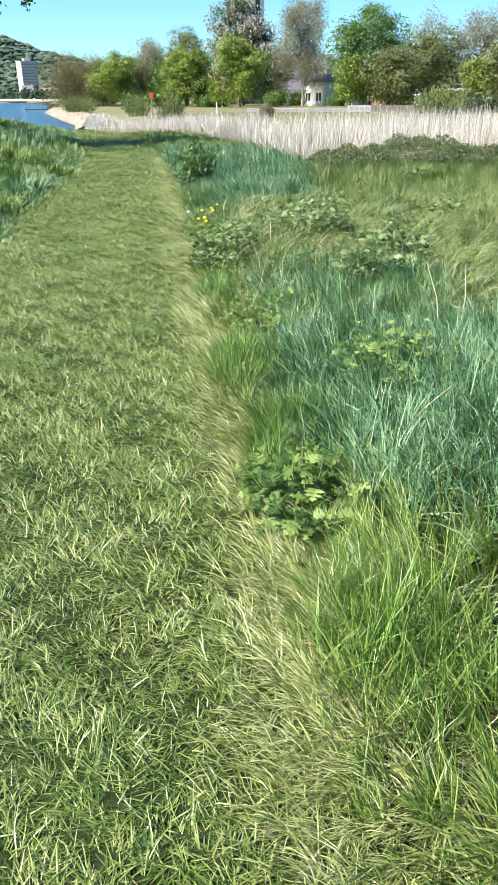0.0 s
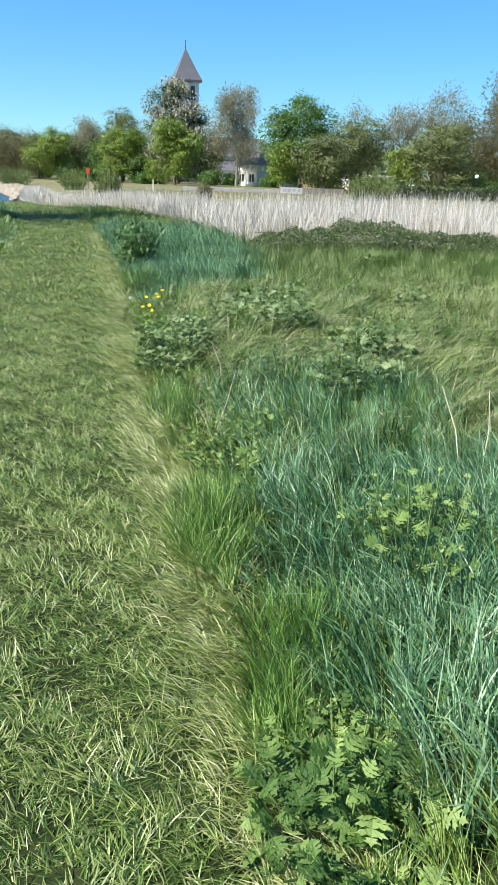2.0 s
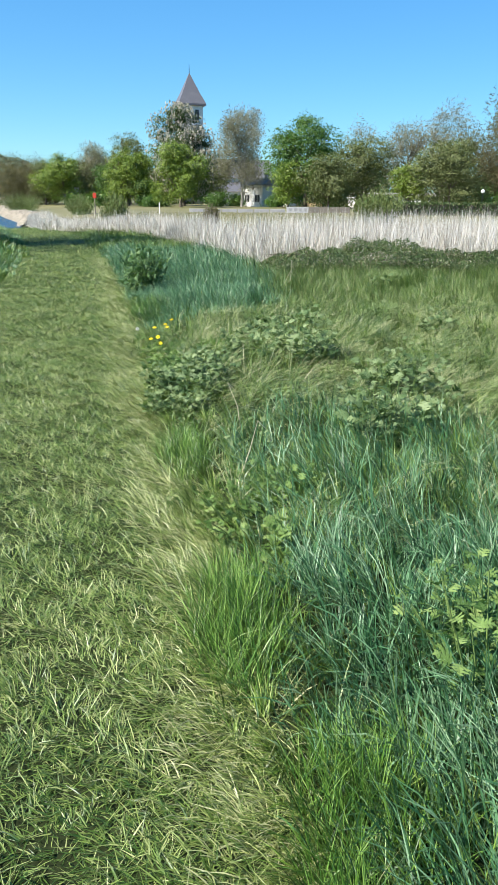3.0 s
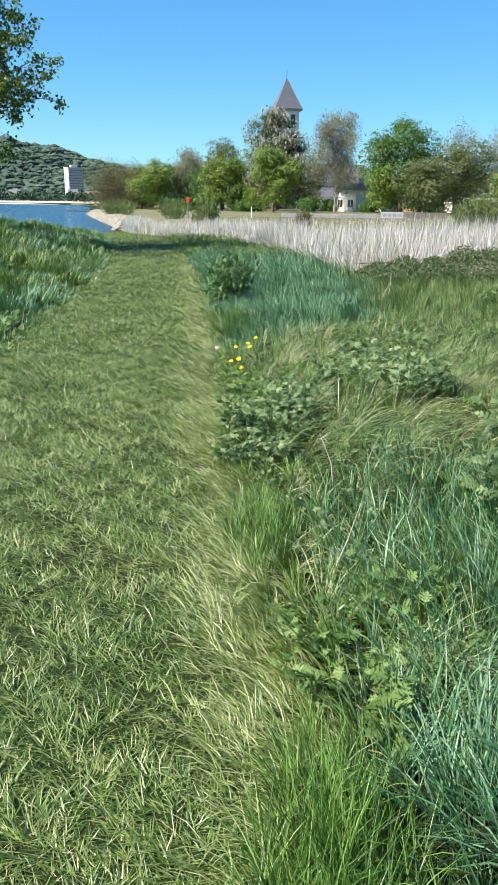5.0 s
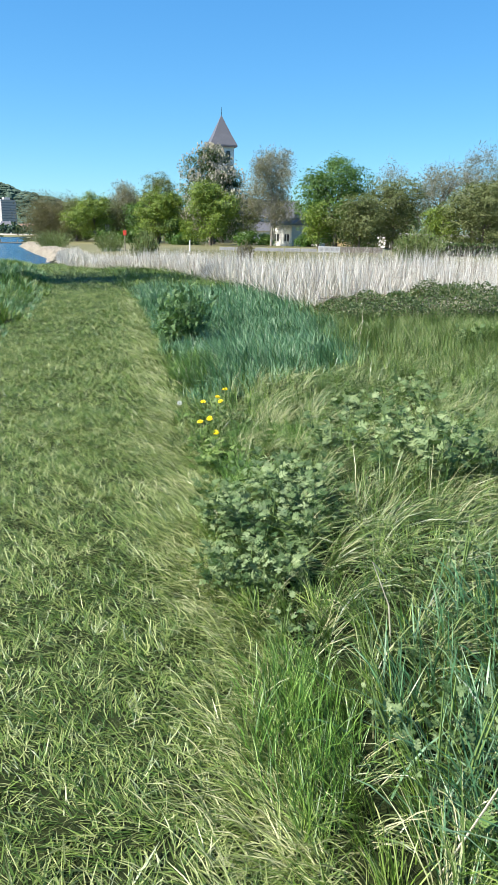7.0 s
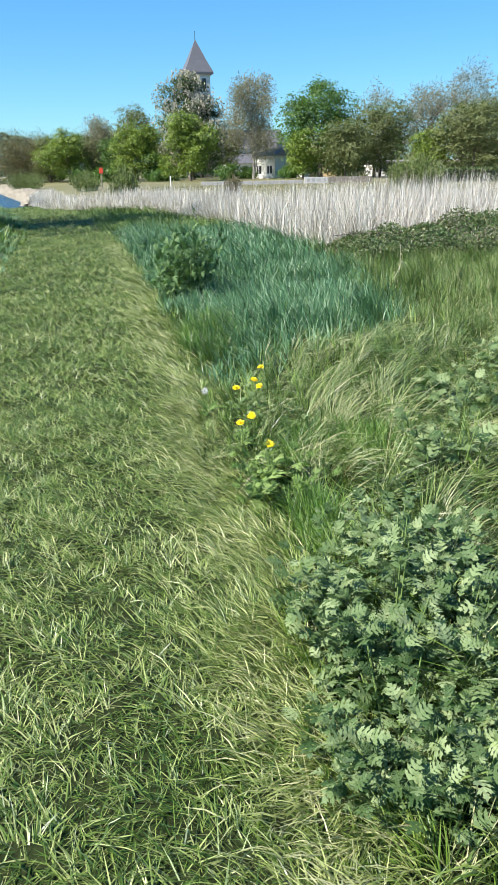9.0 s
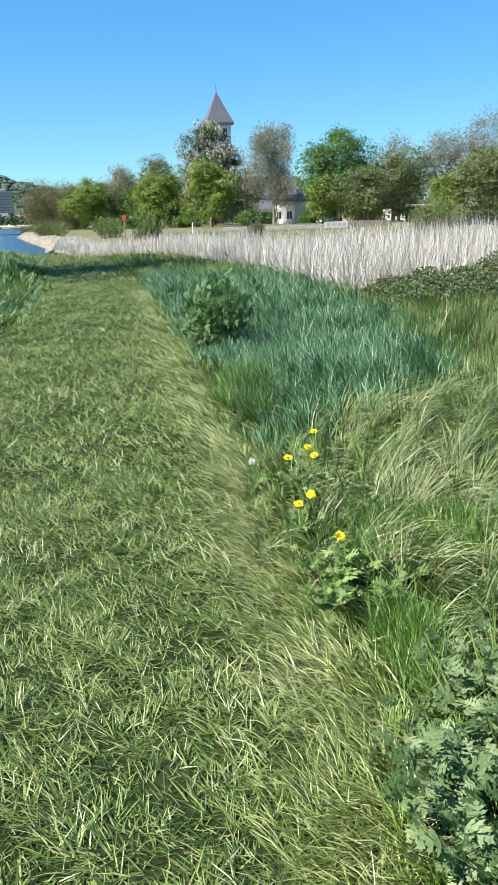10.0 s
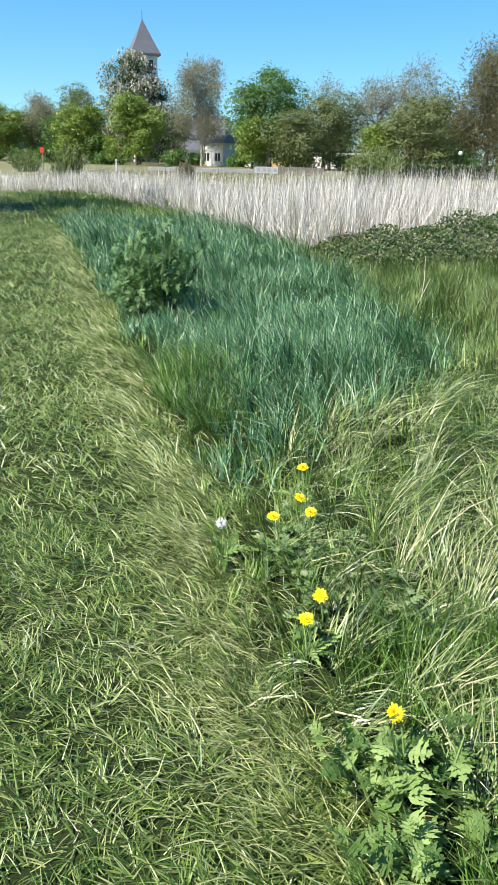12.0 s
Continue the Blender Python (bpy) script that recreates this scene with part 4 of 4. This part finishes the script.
def low_wall():
    t = thing("garden_wall", 11.4, 90, "low concrete park wall with a pale grey panel", "wall")
    boxed("panel", (0.0, 2.6, -0.1, 0.1, -0.3, 0.64), M_CONCRETE, t, "pale grey panel with dark writing", 0.02)
    for k in range(4):
        boxed("writing", (0.25 + 0.6 * k, 0.6 + 0.6 * k, -0.106, -0.1, 0.15, 0.5), M_HIGHRISE, t)
    for k in range(4):
        boxed("panel", (2.66 + 1.25 * k, 3.85 + 1.25 * k, -0.1, 0.1, -0.3, 0.66), M_WOOD, t, "dark weathered board", 0.02)
    for k in range(6):
        boxed("slab", (-11.5 + 1.9 * k, -9.68 + 1.9 * k, -0.12, 0.12, -0.3, 0.36), M_HIGHRISE, t, "", 0.02)


low_wall()


def clipped_hedge():
    t = thing("hedge", 27, 78, "long dark clipped hedge with a flat top", "hedge", turn=2)
    r, s = random.Random(5), Soup()
    for k in range(6500):
        x, z = r.uniform(-6.5, 12), r.uniform(-0.2, 1.25)
        y = r.choice((-0.5, -0.5, 0.5)) + r.gauss(0, 0.07)
        if r.random() < 0.3:
            y, z = r.uniform(-0.5, 0.5), 1.22 + r.gauss(0, 0.06)
        s.leaf(Vector((x, y, z)), rand_dir(r), rand_dir(r), 0.2, 0.14)
    s.mesh("foliage", M_BRAMBLE, t)
    st = Soup()
    for k in range(30):
        x = -6.3 + 0.62 * k
        st.tube([Vector((x, 0, -0.2)), Vector((x + r.uniform(-0.1, 0.1), 0, 0.6)), Vector((x, 0.1, 1.15))], [0.03, 0.025, 0.01], 5)
    st.mesh("stem", M_BARK, t)
    boxed("core", (-6.3, 11.8, -0.36, 0.36, -0.2, 1.1), M_BARK, t)


clipped_hedge()


def shrub(x, y, tall, wide, mat, label, count, seed, thin=0.02, leafy_part=None):
    """A clump of upright shoots fanning out from the root."""
    r = random.Random(seed)
    t = thing("shrub", x, y, label, "shrub")
    s, lf = Soup(), Soup()
    for k in range(count):
        a, d = r.uniform(0, 6.28), r.uniform(0, 1) ** 0.6
        root = Vector((math.cos(a) * d * wide * 0.25, math.sin(a) * d * wide * 0.25, -0.05))
        top = Vector((math.cos(a) * d * wide * 0.5, math.sin(a) * d * wide * 0.5, tall * r.uniform(0.55, 1) * (1.05 - 0.4 * d * d)))
        mid = root.lerp(top, 0.55) + Vector((0, 0, tall * 0.06))
        s.tube([root, mid, top], [thin, thin * 0.7, thin * 0.2], 3)
        for j in range(7):
            p = root.lerp(top, r.uniform(0.3, 1.0))
            lf.leaf(p, (rand_dir(r) + Vector((0, 0, 0.8))).normalized(), rand_dir(r), r.uniform(0.1, 0.2) * (1 + wide * 0.12), 0.06 * (1 + wide * 0.12))
    s.mesh("branchwork", M_STEM if leafy_part == "dull" else M_BARK, t)
    lf.mesh("foliage", mat, t)
    return t


shrub(-4.6, 49, 2.0, 1.9, M_LEAF["dull"], "upright green willow shoots among the reeds", 190, 31, leafy_part="dull")
shrub(12.4, 50, 2.2, 3.6, M_LEAF["dull"], "broad yellow-green willow bush beside the reeds", 420, 32, leafy_part="dull")
shrub(1.3, 43, 1.25, 1.0, M_LEAF["brown"], "small brown-green bush on the park lawn", 110, 33)
shrub(-13.0, 92, 2.4, 4.5, M_LEAF["dull"], "green bush on the stony shore", 200, 34, leafy_part="dull")
shrub(-26.0, 120, 3.0, 7.0, M_LEAF["dull"], "low green bush on the stony shore", 260, 35, leafy_part="dull")


def post(x, y, tall, mat, label, head=None):
    t = thing("post", x, y, label, "post")
    s = Soup()
    s.tube([Vector((0, 0, -0.2)), Vector((0, 0, tall * 0.5)), Vector((0, 0, tall))], [0.06, 0.055, 0.05], 8)
    s.mesh("shaft", mat, t)
    boxed("cap", (-0.065, 0.065, -0.065, 0.065, tall, tall + 0.05), mat, t, "", 0.02)
    if head:
        boxed("sign", (-0.2, 0.2, -0.05, 0.05, tall - 0.55, tall + 0.05), head, t, "red sign board", 0.02)


post(-3.05, 78, 1.0, M_WHITE, "white painted wooden post on the lawn")
post(-11.0, 90, 2.3, M_WOOD, "wooden post with a red sign", M_RED)
post(-13.2, 95, 1.5, M_WHITE, "slim white post near the shore")


def lamp_post():
    t = thing("street_lamp", 39, 100, "park lamp with a white globe", "lamp")
    s = Soup()
    s.tube([Vector((0, 0, -0.2)), Vector((0, 0, 1.2)), Vector((0, 0, 2.5))], [0.07, 0.05, 0.04], 8)
    s.mesh("pole", M_DARK, t)
    bm = bmesh.new()
    bmesh.ops.create_icosphere(bm, subdivisions=2, radius=0.26, matrix=Matrix.Translation((0, 0, 2.72)))
    part("globe", bm, M_WHITE, t, "white globe")
    boxed("collar", (-0.09, 0.09, -0.09, 0.09, 2.42, 2.52), M_DARK, t, "", 0.02)


lamp_post()


# ---- the river and its shores ----
def shore_stones():
    r = random.Random(12)
    shapes = []
    for k in range(5):
        bm = bmesh.new()
        bmesh.ops.create_icosphere(bm, subdivisions=1, radius=0.5)
        for v in bm.verts:
            v.co *= r.uniform(0.75, 1.15)
            v.co.z *= 0.65
        me = bpy.data.meshes.new("stone")
        bm.to_mesh(me)
        bm.free()
        me.materials.append(M_STONE)
        shapes.append(me)
    t = thing("stone_embankment", -30, 126, "pale loose stones banked along the river shore", "stones", z=-1.5)
    for k in range(290):
        y = 80 + 84 * (k / 290) ** 1.15
        x = float(np.interp(y, SHORE_Y, SHORE_X)) + r.uniform(-1.4, 2.6)
        ob = new("stone", shapes[k % 5])
        ob.parent = t
        ob.matrix_basis = Matrix.Translation((x + 30, y - 126, float(height(x, y)) + 1.55)) @ Euler((r.uniform(-0.4, 0.4), r.uniform(-0.4, 0.4), r.uniform(0, 6))).to_matrix().to_4x4() @ Matrix.Scale(r.uniform(0.5, 1.2), 4)
    rest = Soup()
    for k in range(1500):
        y = 80 + 84 * r.random()
        x = float(np.interp(y, SHORE_Y, SHORE_X)) + r.uniform(-1.6, 2.8)
        c = Vector((x + 30, y - 126, float(height(x, y)) + 1.55))
        q = len(rest.v)
        e = r.uniform(0.2, 0.6)
        rest.v += [c + Vector((e * math.cos(a), e * math.sin(a), r.uniform(-0.1, 0.1))) for a in (0.2, 1.5, 2.8, 4.0, 5.2)] + [c + Vector((0, 0, e * 0.6))]
        rest.f += [(q + i, q + (i + 1) % 5, q + 5) for i in range(5)]
    tagged(rest.mesh("rubble", M_STONE, t), kind="stuff")


shore_stones()


def jetty():
    t = thing("jetty", -53, 200, "dark floating landing stage on the river", "jetty", z=WATER_Z)
    for k in range(5):
        boxed("deck_board", (-4.5 + 1.9 * k, -2.68 + 1.9 * k, -1.0, 1.0, 0.12, 0.26), M_WOOD, t, "", 0.02)
    boxed("float", (-4.3, 4.6, -0.8, 0.8, -0.3, 0.12), M_DARK, t)
    for x in (-4.2, 0.2, 4.4):
        s = Soup()
        s.tube([Vector((x, -0.9, -1.5)), Vector((x, -0.9, 0.4)), Vector((x, -0.9, 0.9))], [0.12, 0.12, 0.11], 7)
        s.mesh("mooring_pile", M_WOOD, t)


jetty()


def far_bank():
    v, f = [], []
    xs = np.arange(-900, -90, 12.0)
    for x in xs:
        w = 2.0 * math.sin(x * 0.05)
        v += [(x, 418 + w, -1.6), (x, 430 + w, 0.25)]
    for i in range(len(xs) - 1):
        f.append((2 * i, 2 * i + 2, 2 * i + 3, 2 * i + 1))
    tagged(link_mesh("shingle_bank", v, f, M_SAND), "pale shingle strip on the far bank", "shore", kind="structure")


far_bank()


def ridge(x):
    return np.interp(x, [-1650, -830, -590, -472, -384, -287, -224, -140, 0], [110, 130, 114, 101, 84, 55, 35, 16, 7]) + 2.5 * np.sin(x * 0.06) + 1.5 * np.sin(x * 0.17)


def hill():
    xs = np.arange(-1650, 60, 20.0)
    fs = np.linspace(0, 1, 14)
    v, f = [], []
    for q in fs:
        for x in xs:
            h = float(ridge(x))
            v.append((x * (0.7 + 0.3 * q), 880 + 420 * q, -0.6 + (h * 0.94) * float(smooth(0.0, 1.0, q)) ** 1.1))
    w = len(xs)
    for j in range(len(fs) - 1):
        for i in range(w - 1):
            a = j * w + i
            f.append((a, a + 1, a + w + 1, a + w))
    tagged(link_mesh("backdrop_hill", v, f, M_LEAF["wood"], shade=True), "long wooded hill beyond the river", "hill", kind="structure")
    r, s = random.Random(9), Soup()
    for k in range(4600):
        x0, q = r.uniform(-1250, 0), 1 - r.random() ** 1.3
        h = -0.6 + float(ridge(x0)) * 0.94 * float(smooth(0.0, 1.0, q)) ** 1.1
        c = Vector((x0 * (0.7 + 0.3 * q), 880 + 420 * q, h))
        rad = r.uniform(4.0, 8.5)
        base = len(s.v)
        for ring, (cr, cz) in enumerate(((1.0, -0.4), (0.85, 0.35))):
            for i in range(6):
                a = i * 1.047 + ring * 0.5 + r.uniform(-0.2, 0.2)
                s.v.append(c + Vector((math.cos(a) * cr, math.sin(a) * cr, cz)) * rad * r.uniform(0.8, 1.15))
        s.v.append(c + Vector((0, 0, rad * 0.75)))
        for i in range(6):
            j = (i + 1) % 6
            s.f += [(base + i, base + j, base + 6 + j, base + 6 + i), (base + 6 + i, base + 6 + j, base + 12)]
    tagged(s.mesh("far_woods", M_LEAF["wood"]), "dense green woods covering the far hill", "woods", kind="stuff")
    s = Soup()
    for k in range(900):
        x, y = r.uniform(-420, -95), 432 + 160 * r.random() ** 2
        c, rad = Vector((x, y, 1.0)), r.uniform(1.2, 3.4)
        for i in range(14):
            d = rand_dir(r)
            s.leaf(c + Vector((d.x, d.y, abs(d.z) * 1.3)) * rad, rand_dir(r), d, rad * 0.8, rad * 0.6)
    tagged(s.mesh("bank_bushes", M_LEAF["wood"]), "low bushes and trees on the far bank", "bushes", kind="stuff")


hill()


def high_rise():
    t = thing("apartment_tower", -236, 840, "pale concrete high-rise by the river", "building", z=-0.5, turn=38)
    boxed("wall", (-8.5, 8.5, -7, 7, 0, 34.5), M_HIGHRISE, t, "", 0.1)
    boxed("roof", (-8.8, 8.8, -7.3, 7.3, 34.5, 35.2), M_CONCRETE, t)
    boxed("lift_house", (-3, 4, -2, 3, 35.2, 37.6), M_CONCRETE, t)
    for k in range(12):
        z = 1.4 + 2.75 * k
        boxed("window_band", (-7.9, 7.9, -7.12, -6.95, z, z + 0.9), M_GLASS, t)
        boxed("window_band", (8.45, 8.62, -6, 6, z, z + 0.9), M_GLASS, t)


high_rise()
house(-205, 800, 16, 10, 6, 10, M_PLASTER, M_TILE, "white town house beyond the river", 4, group="houses beyond the river")
house(-222, 790, 12, 10, 8, 12, M_PLASTER, M_SLATE, "white town house with a grey roof beyond the river", 3, group="houses beyond the river")
house(-290, 800, 12, 9, 6, 11, M_PLASTER, M_SLATE, "white villa with a grey roof at the foot of the hill", 3, group="houses beyond the river")


# ---- the tree on the bank, its branches reaching over ----
def bank_tree():
    r = random.Random(77)
    t = thing("bank_tree", -11.25, 25.6, "tall poplar on the river bank with sparse small leaves", "tree")
    wood, ends = Soup(), []
    pts = [Vector((0.15 * math.sin(i), 0.1 * i, -0.2 + 1.05 * i)) for i in range(8)]
    wood.tube(pts, [0.42, 0.36, 0.33, 0.3, 0.26, 0.2, 0.14, 0.06], 9)
    for k in range(26):
        q = pts[3 + k % 5].copy()
        a = k * 2.4
        if k % 2 == 0:
            a = r.uniform(-0.7, 0.7)
        branch(wood, r, q, Vector((math.cos(a), math.sin(a), r.uniform(-0.05, 0.6))).normalized(), r.uniform(1.7, 2.5), 0.075, 3, ends, 0.65, 5, 0.02)
    wood.mesh("trunk", M_BARK, t, smooth_shade=True)
    crown = Soup()
    for p in ends:
        for k in range(26):
            c = p + rand_dir(r) * r.uniform(0.02, 0.26)
            crown.leaf(c, (rand_dir(r) + Vector((0, 0, -0.5))).normalized(), rand_dir(r), r.uniform(0.08, 0.15), r.uniform(0.06, 0.1))
    crown.mesh("crown", M_LEAF["near"], t)


bank_tree()


# ---- plants beside the path ----
weed("hogweed", 0.72, 2.62, 0.25, 0.35, 0.28, 154, "hog", "low light green hogweed with lobed leaves", seed=1, scale=0.8)
weed("hogweed", 1.3, 3.85, 0.38, 0.46, 0.52, 133, "hog", "light green hogweed standing in blue-green grass", seed=2, scale=0.72)
weed("hogweed", 0.66, 4.75, 0.06, 0.06, 0.4, 9, "hog", "single bright green hogweed shoot", seed=3, scale=0.8)
weed("hogweed", 0.62, 5.2, 0.4, 0.5, 0.34, 266, "hog", "low light green hogweed at the path's edge", seed=4, scale=0.52)
weed("mugwort", 0.24, 7.88, 0.42, 0.52, 0.45, 560, "weed", "grey-green mugwort with deeply lobed leaves", seed=5, scale=0.74)
weed("mugwort", 0.12, 7.34, 0.3, 0.36, 0.28, 350, "weed", "low grey-green mugwort at the path's edge", seed=51, scale=0.66)
weed("mugwort", 0.2, 6.75, 0.12, 0.14, 0.2, 21, "small", "small grey-green mugwort shoot", seed=52, scale=1.2)
weed("mugwort", 1.25, 8.5, 0.42, 0.42, 0.56, 180, "weed", "dark grey-green mugwort in long grass", seed=6)
weed("mugwort", 1.55, 6.4, 0.36, 0.36, 0.55, 150, "weed", "grey-green mugwort in wind-blown grass", seed=7)
weed("mugwort", 2.0, 7.6, 0.42, 0.42, 0.55, 150, "weed", "grey-green mugwort further into the meadow", seed=8)
weed("mugwort", 1.1, 9.8, 0.3, 0.3, 0.42, 80, "weed", "low grey-green mugwort in pale grass", seed=9)
weed("mugwort", 3.6, 14.6, 0.4, 0.3, 0.4, 35, "weed", "light grey-green mugwort near the brambles", seed=91)
weed("dock_bush", -0.55, 14.4, 0.45, 0.5, 1.05, 434, "dock", "dark green bushy dock with narrow leaves", "bush", seed=10, steep=1.2, scale=1.6)
weed("nettle", -0.02, 8.95, 0.26, 0.34, 0.24, 90, "hog", "broad-leaved light green weeds by the path's edge", seed=11, scale=0.7)
weed("nettle", -0.02, 10.0, 0.22, 0.5, 0.15, 150, "small", "small grey-green weeds among the dandelions", seed=12)
weed("mugwort", 0.13, 9.68, 0.12, 0.14, 0.15, 36, "small", "small grey-green weed beside two dandelions", seed=15, scale=1.1)
weed("nettle", -4.5, 19.3, 0.8, 0.8, 0.55, 210, "dock", "dark green weeds on the river bank", seed=13, scale=0.9)
weed("hogweed", -3.3, 11.9, 0.25, 0.3, 0.3, 28, "hog", "light green weed on the bank's foot", seed=14)
for i, (x, y, z) in enumerate(((0.01, 10.47, 0.22), (-0.05, 10.25, 0.22), (-0.04, 10.18, 0.2), (-0.15, 10.12, 0.2), (-0.11, 9.63, 0.18), (-0.17, 9.52, 0.18), (-0.09, 9.09, 0.22))):
    dandelion(x, y, z - 0.02, 40 + i)
dandelion(-0.36, 10.11, 0.17, 60, True)


for i, (x, y) in enumerate(((2.0, 6.6), (2.5, 8.4), (1.75, 10.6), (2.6, 11.2), (0.75, 8.9), (0.6, 6.0), (3.2, 10.2), (1.0, 7.1))):
    weed("mugwort", x, y, 0.25, 0.25, 0.4, 56, ("weed", "small")[i % 2], "grey-green mugwort scattered in the long grass", seed=300 + i, scale=0.95)

def bramble_thicket():
    t = thing("bramble_thicket", 3.7, 17.7, "dark green bramble thicket beside the reeds", "bush")
    r, s, st = random.Random(21), Soup(), Soup()
    for k in range(26000):
        x = r.uniform(-1.9, 4.2)
        d = r.uniform(-1.0, 0.8)
        roof = (0.58 + 0.1 * math.sin(x * 2.1) + 0.06 * math.sin(x * 5.7 + d * 3) + 0.05 * math.sin(x * 11.3)) * max(0.0, 1 - (x / 2.0 if x < 0 else x / 4.6) ** 2) ** 0.5 * max(0.0, 1 - (d / 1.15) ** 2) ** 0.5
        z = roof * r.uniform(0.7, 1.06) if r.random() < 0.8 else roof * r.random()
        up = (Vector((x * 0.1, d * 0.7, 0.7)) + rand_dir(r) * 0.8).normalized()
        w = up.cross(rand_dir(r)).normalized()
        s.leaf(Vector((x, d, z)), w, up, r.uniform(0.03, 0.055), r.uniform(0.022, 0.036))
    for k in range(60):
        x = r.uniform(-2.0, 3.8)
        st.tube([Vector((x, r.uniform(-0.6, 0.5), -0.03)), Vector((x + 0.2, 0, 0.4)), Vector((x + r.uniform(-0.6, 0.6), r.uniform(-0.8, 0.4), 0.42))], [0.006, 0.005, 0.003], 4)
    s.mesh("foliage", M_BRAMBLE, t)
    st.mesh("stem", M_BARK, t)


bramble_thicket()


def dry_stalk(x, y, top, seed):
    t = thing("dry_stalk", x, y, "pale broken dry stalk in the grass", "stalk", "dry stalks")
    s = Soup()
    a = Vector(top)
    s.tube([Vector((0, 0, -0.02)), a * 0.5 + Vector((0.02, 0, 0.03)), a], [0.0032, 0.0026, 0.0014], 5)
    s.mesh("stem", M_STRAW, t)
    s = Soup()
    s.tube([a, a + Vector((0.06, 0.02, -0.07))], [0.003, 0.001], 4)
    s.mesh("bent_tip", M_STRAW, t)


for i, (x, y, top) in enumerate(((1.8, 4.7, (-0.1, 0.2, 0.5)), (1.95, 4.8, (0.02, 0.1, 0.5)), (1.25, 3.3, (0.2, -0.2, 0.35)), (0.5, 5.7, (0.12, -0.1, 0.45)), (0.6, 6.6, (-0.1, 0.0, 0.4)),
                                 (4.3, 17.3, (-0.25, 0.0, 0.7)), (4.5, 17.2, (0.05, 0.0, 0.8)), (1.7, 13.9, (0.2, 0.1, 0.35)), (1.9, 14.2, (0.05, 0.1, 0.5)), (2.9, 17.4, (-0.2, 0.0, 0.7)))):
    dry_stalk(x, y, top, i)
